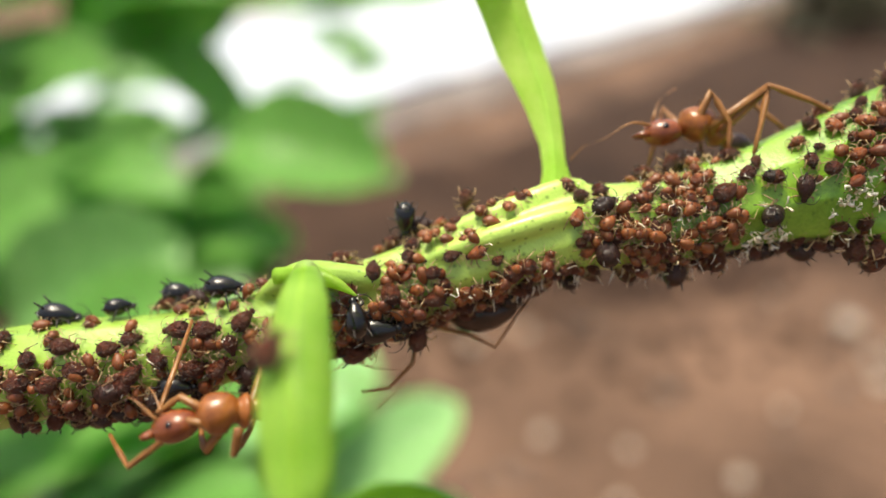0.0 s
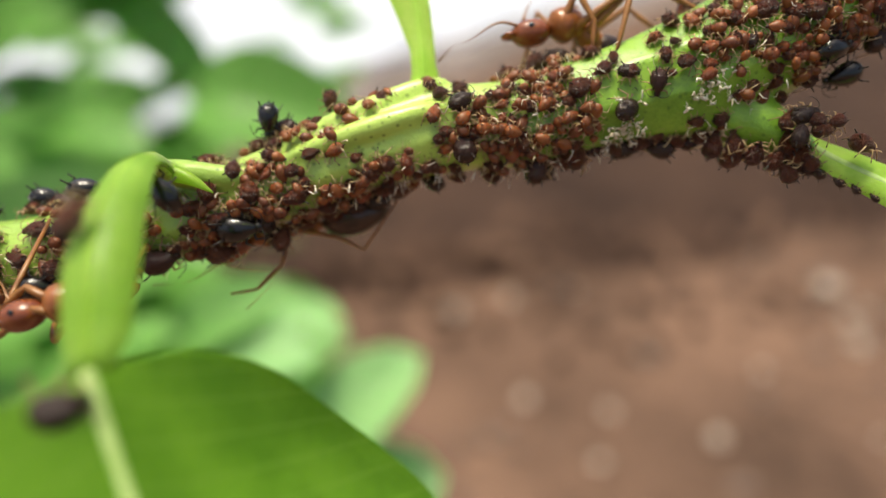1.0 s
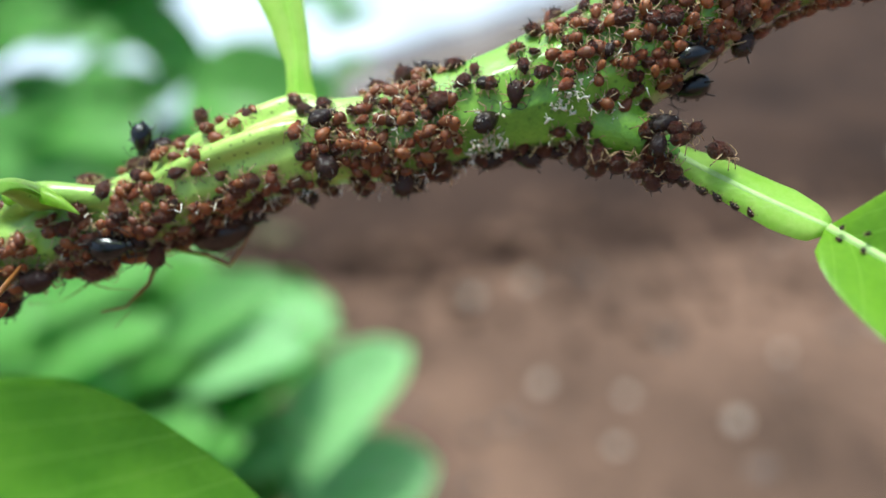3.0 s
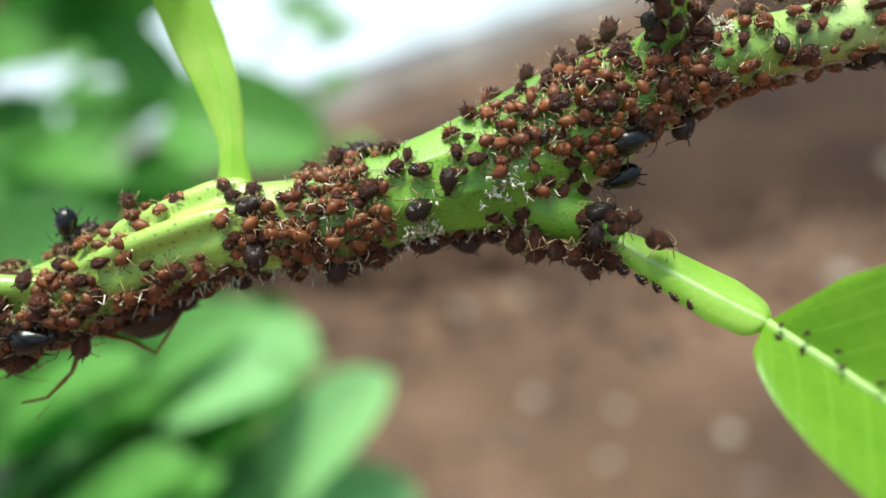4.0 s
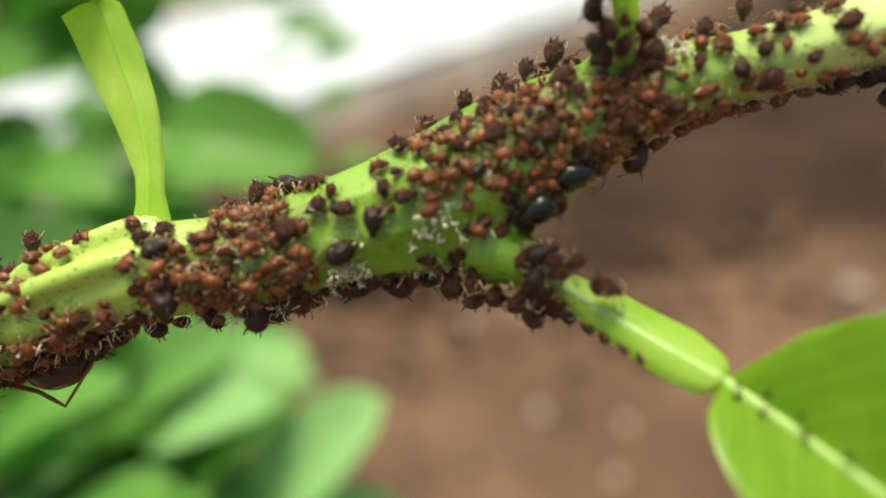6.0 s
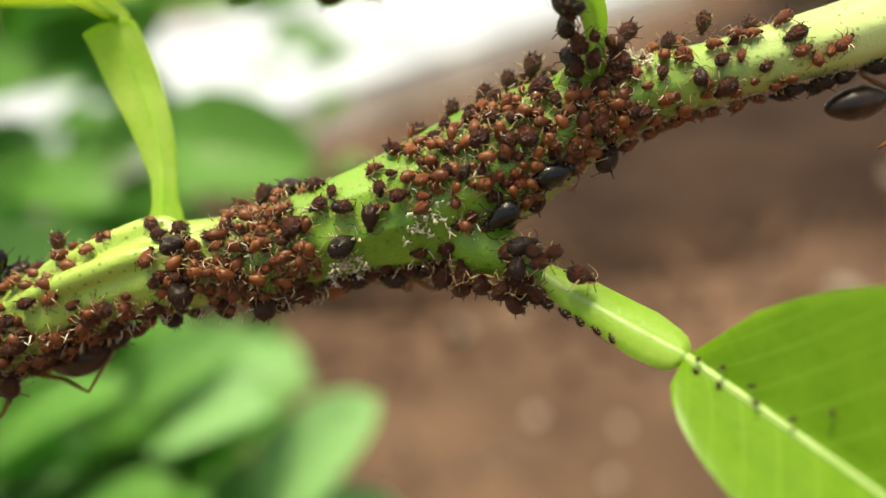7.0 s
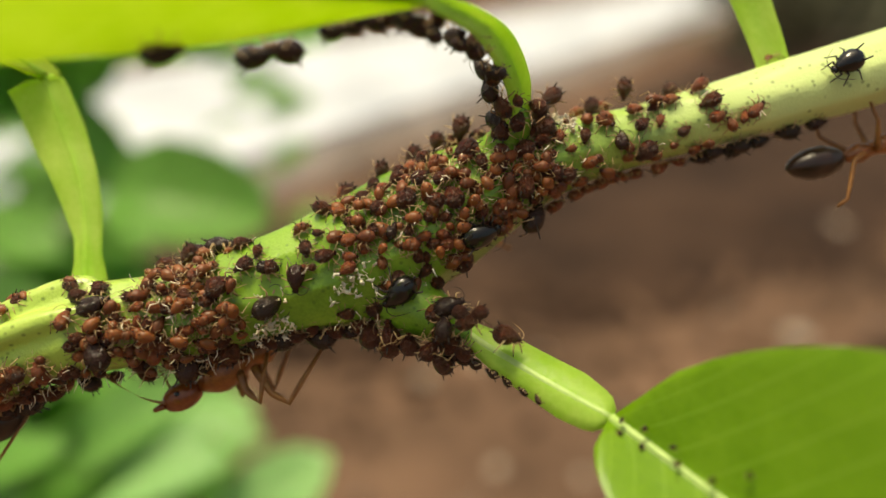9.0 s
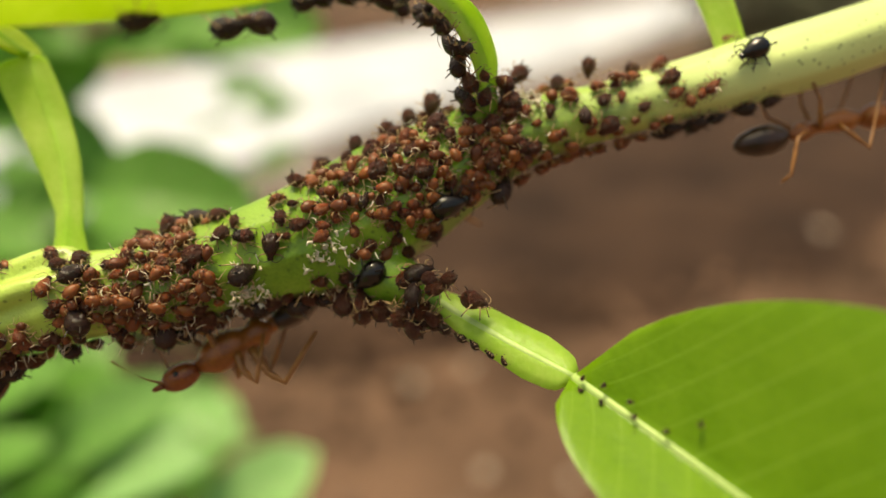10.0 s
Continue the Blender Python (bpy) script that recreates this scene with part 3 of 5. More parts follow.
    # upright stalk further along
    add_leaf(twig, [(46.9, 40.2, 13.2), (46.5, 40.4, 15.6), (45.5, 40.3, 18.6), (44.0, 40.0, 22.5)], (1, 0, 0.3), (-1, 0, -0.3),
             table((0, 1.3), (0.2, 1.0), (0.5, 1.1), (0.85, 1.3), (1, 0.6)), None, None, None, None, None, 0,
             "upright winged leaf stalk on the upper stem", stalk_skin=LIT_STALK, rib=LIT_STALK)
    return twig


# ---- aphids ----
def on_stem(x, z, lift=0.0):
    """The place and the normal of the stem's near side over (x, z) of the plan."""
    c = NEAR_RUN
    i = int(np.argmin((c[:, 0] - x) ** 2 + (c[:, 2] - z) ** 2))
    i = min(max(i, 1), len(c) - 2)
    d = c[i + 1] - c[i - 1]
    t = np.array([d[0], d[2]]) / math.hypot(d[0], d[2])
    p = np.array([-t[1], t[0]])
    q = float(np.clip(((x - c[i, 0]) * p[0] + (z - c[i, 2]) * p[1]) / c[i, 3], -1, 1))
    n = Vector((p[0] * q, -math.sqrt(1 - q * q), p[1] * q))
    return Vector((c[i, 0], c[i, 1], c[i, 2])) + n * float(c[i, 3] + lift), n


def stance(place, n, heading, length, raised=0.0):
    """The pose of an insect of that length standing on a surface: head along heading, as seen from the front."""
    a = radians(heading)
    h = Vector((math.cos(a), 0, math.sin(a)))
    h = h - n * h.dot(n)
    if h.length < 0.15:
        h = Vector((0, -1, 0)) - n * n.dot(Vector((0, -1, 0)))
    h.normalize()
    side = n.cross(h)
    m = Matrix((h, side, n)).transposed().to_4x4()
    m.translation = place / 1000
    return PLAN @ m @ Matrix.Rotation(radians(raised), 4, "Y") @ Matrix.Scale(length / 1000, 4)


LEG_SETS = (
    [((0.24, 0.10), (0.42, 0.36, 0.40), (0.66, 0.44, 0.0)), ((0.10, 0.13), (0.12, 0.46, 0.42), (0.20, 0.72, 0.0)), ((-0.02, 0.13), (-0.22, 0.46, 0.46), (-0.58, 0.62, 0.0))],
    [((0.24, 0.10), (0.34, 0.42, 0.36), (0.48, 0.62, 0.0)), ((0.10, 0.13), (0.02, 0.48, 0.40), (-0.06, 0.76, 0.0)), ((-0.02, 0.13), (-0.30, 0.40, 0.52), (-0.76, 0.46, 0.0))],
    [((0.24, 0.10), (0.46, 0.30, 0.44), (0.74, 0.30, 0.0)), ((0.10, 0.13), (0.22, 0.44, 0.44), (0.36, 0.68, 0.0)), ((-0.02, 0.13), (-0.16, 0.50, 0.50), (-0.44, 0.78, 0.0))],
)
SKINS = {"young": (RED, RED, PALE_LEG), "small": (AMBER, RED, PALE_LEG), "dark": (DUSK, DUSK, PALE_LEG), "black": (BLACK, BLACK, DARK_LEG)}
WORDS = {"young": "reddish-brown wingless aphid feeding on the green twig", "small": "tiny amber young aphid on the green twig",
         "dark": "dark brown adult aphid among the colony", "black": "glossy black adult aphid on the twig"}
TEMPLATES, PLACED = {}, []


def make_aphid(kind, variant, m):
    body, face, leg = SKINS[kind]
    reach = {"black": 0.74, "dark": 0.78, "young": 0.82, "small": 0.85}[kind]
    ob = root("aphid", m, WORDS[kind], "aphid", "aphid colony on the twig")
    fat = {"young": 1.0, "small": 0.9, "dark": 1.05, "black": 1.02}[kind] * (0.94 + 0.06 * variant)
    prof = [(-0.5, 0.02), (-0.485, 0.09), (-0.44, 0.185), (-0.36, 0.262), (-0.26, 0.312), (-0.14, 0.335), (-0.02, 0.322), (0.09, 0.28), (0.19, 0.222), (0.27, 0.17), (0.33, 0.13), (0.36, 0.07)]
    if kind in ("dark", "black"):
        prof = [(x * 1.06, r * (0.93 - 0.22 * max(0.0, x))) for x, r in prof]
    prof = [(x, r * fat * (1 + 0.024 * math.sin(x * 62))) for x, r in prof]
    v, f = lathe(prof, 16, 0.92, 0.03)
    part("abdomen", mesh("abdomen", [q + Vector((0, 0, 0.30)) for q in v], f, body), ob)
    v, f = egg(0.40, 0, 0.26, 0.10, 0.115, 0.095, 7, 12)
    head = part("head", mesh("head", v, f, face), ob)
    for s in (1, -1):
        v, f = egg(0.42, s * 0.105, 0.29, 0.028, 0.022, 0.028, 5, 8)
        part("eye", mesh("eye", v, f, BLACK), head, "small black eye")
        run = spline([(0.47, s * 0.05, 0.29, 0.018), (0.54, s * 0.16, 0.34, 0.014), (0.50, s * 0.34, 0.38, 0.011), (0.34, s * 0.46, 0.42, 0.009), (0.16, s * (0.46 + 0.05 * variant), 0.44, 0.005)], 3)
        v, f = tube(run, 5, None, Vector((0, 0.1, 1)))
        part("antenna", mesh("antenna", v, f, DARK_LEG if kind in ("dark", "black") else leg), ob)
        k = 1.1 if kind in ("dark", "black") else 0.9
        run = [(-0.30, s * 0.17, 0.50, 0.032), (-0.30 - 0.08 * k, s * 0.20, 0.50 + 0.07 * k, 0.024), (-0.30 - 0.16 * k, s * 0.22, 0.50 + 0.13 * k, 0.020), (-0.30 - 0.18 * k, s * 0.225, 0.50 + 0.142 * k, 0.026)]
        v, f = tube(run, 7, None, Vector((0, 1, 0.2)))
        part("cornicle", mesh("cornicle", v, f, DARK_LEG), ob, "short black tail tube")
        for hip, knee, foot in LEG_SETS[variant]:
            a = Vector((hip[0], s * hip[1], 0.16))
            k = Vector((knee[0] * reach, s * knee[1] * reach, knee[2] * reach))
            e = Vector((foot[0] * reach, s * foot[1] * reach, foot[2]))
            upper = tube([(*a, 0.030), (*(a.lerp(k, 0.5)), 0.034), (*k, 0.024)], 5, None, Vector((1, 0.2, 0.3)))
            lower = tube([(*k, 0.024), (*(k.lerp(e, 0.82)), 0.016)], 5, None, Vector((1, 0.2, 0.3)))
            tip = tube([(*(k.lerp(e, 0.82)), 0.021), (*e, 0.013)], 5, None, Vector((1, 0.2, 0.3)))
            v, f, sl = joined([(0, upper), (0, lower), (1, tip)])
            part("leg", mesh("leg", v, f, [leg, DARK_LEG], slots=sl), ob)
    v, f = egg(-0.54, 0, 0.30, 0.075, 0.030, 0.026, 5, 8)
    part("cauda", mesh("cauda", v, f, DARK_LEG), ob)
    return ob


RNG = random.Random(21)


def aphid(kind, m):
    key = (kind, RNG.randrange(3))
    if key in TEMPLATES:
        return copy_thing(TEMPLATES[key], m @ Matrix.Scale(1 / TEMPLATES[key].scale.x, 4))
    TEMPLATES[key] = make_aphid(*key, m)
    return TEMPLATES[key]


def lean():
    """Most aphids lie close to the stem; some stand on their heads with the tail out."""
    return RNG.uniform(20, 48) if RNG.random() < 0.3 else RNG.uniform(-6, 14)


def colony(kind, rows):
    """Aphids on the stem: x, z (tenths of a millimetre), heading in degrees, length (tenths)."""
    for x, z, heading, size in rows:
        x, z, size = x / 10, z / 10, min(size / 10, {"young": 1.6, "small": 1.2, "dark": 1.95}.get(kind, 2.6))
        place, n = on_stem(x, z)
        sort = "small" if kind == "young" and size < 1.35 and RNG.random() < 0.4 else kind
        flip = 180 if RNG.random() < 0.45 else 0
        aphid(sort, stance(place, n, heading + flip + RNG.uniform(-14, 14), size, lean()))
        PLACED.append((*place, size))


def colony_free(kind, rows):
    """Aphids away from the stem: x, y, z, heading, length, and the way their feet point."""
    for x, y, z, heading, size, down in rows:
        n = -Vector(down).normalized()
        aphid(kind, stance(Vector((x, y, z)) / 10, n, heading, size / 10, RNG.uniform(-4, 10)))


def along_stalk(kind, mid, side, out, rows):
    """Aphids in a row on one side of a leaf stalk: s along it, heading, length."""
    run = spline(mid, 12)
    n = Vector(out).normalized()
    for s, heading, size in rows:
        p = Vector(run[int(s * (len(run) - 1))]) + Vector(side)
        aphid(kind, stance(p, n, heading, size, lean()))


def fill(kind, x0, x1, q0, q1, count, small, large):
    """Aphids crowded in where there is room on a stretch of the stem; q is the height on it, -1 to 1."""
    made = 0
    for _ in range(count * 30):
        if made == count:
            break
        i = int(np.argmin(abs(NEAR_RUN[:, 0] - RNG.uniform(x0, x1))))
        c = NEAR_RUN[i]
        place, n = on_stem(c[0], c[2] + RNG.uniform(q0, q1) * c[3])
        size = RNG.uniform(small, large)
        if all((place - Vector(p[:3])).length > 0.36 * (size + p[3]) for p in PLACED):
            aphid(kind, stance(place, n, RNG.uniform(0, 360), size, lean()))
            PLACED.append((*place, size))
            made += 1


# places on the stem, stretch by stretch: x, z, heading, length
BASE_RED = [
    (-163, -32, 30, 16), (-151, -28, 20, 13), (-199, -44, 20, 10), (-238, -53, 15, 13), (-215, -53, 30, 10), (-223, -62, 10, 15),
    (-204, -56, 0, 16), (-184, -57, 20, 13), (-171, -52, 10, 12), (-232, -74, 5, 17), (-213, -73, 10, 15), (-192, -66, 5, 20),
    (-201, -88, 100, 22), (-186, -85, 80, 21), (-127, -46, 20, 18), (-144, -47, 0, 19), (-106, -40, 60, 17), (-121, -63, 40, 16),
    (-134, -64, 10, 15), (-155, -61, 160, 13), (-164, -67, 40, 15), (-175, -74, 70, 16),
]
BASE_DARK = [
    (-146, -21, 15, 16), (-190, -92, 40, 17), (-178, -88, 120, 17), (-208, -96, 80, 16), (-160, -80, 60, 17), (-150, -74, 20, 16), (-201, -103, 20, 18), (-180, -76, 30, 25),
    (-115, -76, 20, 20),
]
LEFT_RED = [
    (-57, -3, 10, 20), (-39, 3, 30, 9), (-27, 2, 40, 13), (-15, 1, 0, 10), (-18, -6, 0, 12), (-49, -13, 20, 12),
    (-38, -14, 90, 14), (6, -4, 30, 11), (22, -1, 10, 13), (31, -5, 20, 8), (37, -11, 70, 10), (46, -7, 0, 14),
    (46, -16, 0, 10), (58, -6, 90, 12), (72, -8, 90, 9), (55, -18, 0, 15), (-5, -13, 20, 12), (-18, -15, 40, 10),
    (-48, -25, 100, 16), (-27, -25, 90, 18), (-5, -25, 10, 20), (14, -20, 60, 12), (23, -30, 70, 13),
]
LEFT_RED_B = [
    (16, -36, 95, 26), (-1, -40, 20, 14), (-8, -41, 10, 12), (40, 26, 20, 12), (1, 13, 20, 10), (11, 14, 30, 10),
    (69, 33, 70, 11), (79, 30, 40, 9), (89, 33, 30, 9), (-13, -33, 10, 12), (-34, -31, 60, 11), (-58, -33, 30, 14),
    (32, -23, 40, 12),
]
LEFT_DARK = [
    (37, -29, 40, 21), (-19, 15, 70, 21), (27, -36, 30, 17), (-18, -43, 10, 15),
]
MID_RED = [
    (70, 32, 60, 10), (79, 29, 30, 10), (90, 31, 30, 10), (46, 26, 20, 12), (72, 17, 80, 13), (113, 32, 0, 10),
    (120, 42, 10, 15), (104, 27, 0, 9), (74, 5, 0, 9), (81, 9, 20, 10), (81, 1, 40, 10), (98, 16, 10, 9),
    (108, 22, 20, 9), (109, 15, 70, 8), (119, 21, 0, 9), (117, 14, 90, 9), (127, 21, 30, 10), (122, 29, 0, 10),
    (130, 36, 10, 9), (139, 35, 60, 13), (163, 52, 20, 12), (173, 48, 100, 9), (154, 31, 40, 21), (167, 41, 30, 12),
]
MID_RED_B = [
    (182, 40, 0, 12), (201, 39, 0, 6), (202, 49, 90, 10), (197, 59, 20, 10), (136, 11, 0, 9), (143, 15, 40, 9),
    (154, 11, 20, 7), (145, 1, 0, 9), (153, 4, 10, 9), (123, 5, 90, 12), (115, -1, 60, 13), (104, 2, 20, 11),
    (105, -10, 10, 14), (86, -8, 0, 10), (85, -15, 10, 11), (133, -5, 80, 11), (159, -3, 20, 11), (148, 41, 10, 9),
    (97, 8, 60, 10), (112, 6, 40, 9), (131, 8, 10, 8), (138, 20, 80, 9),
]
MID_DARK = [
    (89, 23, 25, 17), (92, 0, 110, 21), (135, 52, 40, 19), (149, 51, 30, 18), (195, 34, 95, 15), (177, 21, 20, 21),
    (137, -13, 100, 17), (74, -17, 10, 15),
]
LOW_RED = [
    (57, -8, 90, 13), (42, -9, 15, 15), (69, -8, 60, 10), (63, -12, 10, 9), (35, -13, 20, 8), (43, -19, 30, 14),
    (51, -18, 10, 14), (61, -19, 20, 10), (36, -27, 30, 13), (49, -28, 20, 13), (37, -35, 10, 13),
]
NODE_RED = [
    (196, 59, 20, 10), (207, 57, 0, 7), (202, 49, 90, 10), (211, 45, 30, 12), (200, 40, 0, 6), (206, 68, 20, 14),
    (219, 68, 10, 10), (222, 80, 80, 12), (231, 76, 30, 9), (223, 61, 10, 9), (223, 52, 20, 12), (223, 39, 30, 11),
    (223, 44, 0, 9), (231, 47, 0, 7), (231, 61, 40, 8), (239, 69, 80, 11), (237, 57, 30, 11), (256, 72, 5, 20),
    (256, 58, 60, 9), (262, 54, 20, 10), (253, 49, 0, 12), (249, 36, 90, 11),
]
NODE_RED_B = [
    (258, 43, 80, 9), (260, 36, 60, 10), (264, 44, 90, 8), (266, 50, 20, 9), (269, 33, 50, 12), (273, 55, 0, 10),
    (275, 51, 10, 12), (280, 72, 120, 24), (281, 42, 0, 20), (293, 66, 70, 10), (306, 60, 90, 12), (316, 79, 80, 22),
    (305, 71, 30, 11), (300, 84, 0, 9), (267, 97, 80, 12), (259, 91, 60, 11), (253, 90, 80, 10), (248, 84, 20, 10),
    (241, 79, 10, 9), (237, 83, 50, 9), (288, 97, 10, 22),
]
NODE_RED_C = [
    (306, 103, 90, 20), (282, 109, 60, 14), (297, 110, 40, 12), (316, 113, 90, 12), (315, 106, 20, 12), (319, 97, 40, 14),
    (327, 109, 20, 12), (330, 103, 30, 13), (331, 86, 10, 14), (342, 86, 20, 12), (339, 104, 20, 8), (334, 95, 0, 10),
    (310, 93, 30, 12), (272, 92, 40, 12), (282, 64, 30, 10), (289, 77, 20, 9), (218, 16, 0, 10), (313, 87, 60, 10),
]
NODE_DARK = [
    (320, 65, 20, 20), (244, 56, 70, 10), (182, 40, 0, 12),
]
RIGHT_RED = [
    (368, 126, 80, 12), (352, 120, 30, 11), (331, 104, 60, 12), (339, 104, 80, 9), (345, 98, 0, 7), (352, 104, 90, 9),
    (365, 113, 0, 18), (382, 109, 50, 11), (357, 93, 40, 14), (385, 98, 60, 15), (380, 117, 0, 10), (390, 118, 10, 8),
    (394, 111, 90, 8), (407, 131, 0, 12), (396, 122, 10, 9), (406, 123, 20, 10), (424, 130, 10, 18), (422, 120, 20, 13),
    (425, 113, 20, 11), (410, 107, 40, 9), (450, 117, 50, 12), (469, 148, 60, 12),
]
RIGHT_RED_B = [
    (417, 99, 10, 9), (411, 93, 80, 10), (399, 91, 60, 12), (368, 86, 80, 11), (332, 85, 10, 12), (341, 86, 20, 10),
    (350, 75, 10, 12), (358, 77, 30, 11), (338, 73, 20, 12), (368, 79, 10, 11), (378, 84, 30, 10), (386, 86, 20, 11),
    (318, 96, 80, 12), (324, 106, 30, 10),
]
RIGHT_DARK = [
    (369, 100, 80, 13), (422, 95, 10, 14), (445, 101, 10, 14),
]
CROWDED = [(23.5, 33, -0.95, 0.95, 92), (21.5, 23.5, 0.1, 0.95, 8), (8, 16.5, -0.98, 0.3, 66), (10, 15.5, 0.3, 0.9, 16), (-25, -8, -0.98, 0.25, 120), (-8, 7, -0.98, -0.35, 64), (9.5, 16, 0.72, 1.0, 9), (-8, 2, -0.4, 0.95, 26), (2, 7.5, 0.75, 1.0, 6), (33, 42, -0.98, -0.3, 14), (34, 40, 0.3, 0.95, 4), (-25, 4, 0.6, 1.0, 24)]
# thin shed legs that hang from the underside: from x, to x, how many
HUNG = [(-16, 4, 18), (4, 14, 26), (14, 24, 22)]
LITTERED = [(21, 33, -0.95, 0.95, 70), (8, 20, -0.98, 0.9, 90), (15, 26, -1.0, -0.7, 40), (-25, 8, -0.98, 0.2, 110), (33, 45, -0.98, 0.6, 40)]
CLUMPS = [(16.9, 19.0, -1.0, -0.6, 90), (17.4, 18.6, -0.7, -0.2, 24), (21.4, 23.6, -0.45, -0.1, 44), (33.0, 34.8, 0.45, 0.98, 110), (12.6, 13.4, 0.0, 0.3, 8)]
UP = (0, 0, 1)
UNDER_LEAF = [(157, 299, 134, 70, 18, UP), (190, 320, 138, 20, 18, UP), (203, 322, 141, 160, 18, UP), (226, 316, 146, 60, 14, UP), (232, 320, 149, 150, 13, UP), (243, 322, 152, 100, 15, UP),
              (252, 322, 154, 20, 15, UP), (259, 318, 150, 70, 14, UP), (263, 326, 150, 150, 15, UP)]
ARCH = [(31.6, 38.8, 11.0), (31.3, 37.2, 13.2), (29.6, 34.6, 15.0), (26.6, 31.2, 15.4)]
SIDE = [(27.4, 39.2, 0.8), (29.2, 38.4, -0.6), (32, 36.9, -2.4), (34.9, 35.3, -4.1)]
SIDE_DARK = [(274, 380, 15, 20, 17, (0.1, 1, -0.3)), (270, 378, 6, 80, 16, (0, 1, 0))]
SIDE_RED = [(283, 376, 6, 10, 14, (0, 1, -0.5)), (301, 373, -4, -15, 16, (-0.3, 0.6, -0.8)), (252, 390, 1, 90, 17, (0, 0.5, 0.8)), (242, 395, 0, 80, 17, (0, 0.3, 0.9)),
            (278, 376, 12, 150, 12, (0, 1, -0.3)), (288, 374, 11, 200, 11, (-0.2, 1, -0.4)), (266, 382, 14, 60, 13, (0, 1, 0)), (262, 388, -4, 60, 15, (0, 0.7, 0.6)), (270, 386, -11, 120, 15, (0.3, 0.6, 0.7))]
FRONT_RED = [(-63, 272, -39, 70, 17, (0.3, 1, -0.2))]
FRONT_DARK = [(-56, 245, -103, 20, 24, (0, 1, 0.3))]

UNDERSIDE_DARK = [(184, 404, 7, 8, 20, (0.1, 0.3, 1)), (203, 402, 6, 190, 18, (0, 0.3, 1)), (218, 402, 8, 165, 14, (0, 0.3, 1)), (132, 402, -9, 80, 19, (0, 1, 0.2)), (168, 404, 5, 10, 15, (0, 0.4, 1)),
                  (-80, 398, -58, 20, 23, (0, 0.8, 0.6)), (-104, 398, -66, 5, 20, (0, 0.8, 0.6))]
TOP_BLACK = [(-219, 406, -46, 5, 24, (0, 0.3, -1)), (-184, 406, -39, 60, 17, (0, 0.3, -1)), (-122, 402, -29, 8, 24, (0, 0.4, -1)), (-153, 414, -33, 15, 21, (0, 0.2, -1)), (-143, 390, -74, 0, 22, (0, 1, 0.4))]
UNDERSIDE_RIGHT = [(430, 402, 99, 10, 13, (0, 0.5, 1)), (443, 402, 102, 190, 14, (0, 0.5, 1)), (456, 402, 104, 10, 12, (0, 0.5, 1)), (472, 402, 109, 200, 14, (0, 0.5, 1)), (490, 402, 113, 15, 12, (0, 0.5, 1))]
UNDERSIDE_BLACK = [(-33, 393, -42, 5, 26, (0, 1, 0.3))]
UNDERSIDE_RED = [(192, 398, 7, 30, 13, (0, 0.5, 1)), (211, 398, 8, 150, 12, (0, 0.5, 1)), (231, 398, 4, 80, 17, (0, 1, 0.3)), (242, 396, 3, 100, 18, (0, 1, 0.2)), (155, 402, -3, 75, 17, (0, 1, 0.2)), (176, 400, 4, 120, 13, (0, 0.6, 1)),
                 (226, 398, 10, 20, 12, (0, 0.6, 0.8)), (-47, 400, -55, 10, 19, (0, 0.8, 0.6)), (-12, 400, -48, 70, 17, (0, 1, 0.3)), (149, 404, -2, 100, 15, (0, 0.8, 0.5)), (200, 397, 9, 60, 10, (0, 0.6, 0.8))]

# head down on the top of the stem, tail in the air
TAIL_UP = [(14, 408, 29, 265, 13, (0, 1, 0.1)), (286, 412, 116, 255, 16, (0, 1, 0)), (380, 405, 134, 265, 13, (0, 1, 0.1)), (220, 412, 80, 245, 15, (0, 1, 0)), (198, 412, 63, 230, 12, (0, 1, 0)),
           (240, 412, 94, 255, 13, (0, 1, 0)), (258, 412, 102, 235, 13, (0, 1, 0)), (272, 412, 109, 260, 12, (0, 1, 0)), (360, 404, 124, 250, 12, (0, 1, 0)), (337, 406, 130, 220, 16, (0, 1, 0)), (131, 410, 50, 240, 14, (0, 1, 0))]
TAIL_UP_BLACK = [(-21, 408, 17, 268, 19, (0, 1, 0))]


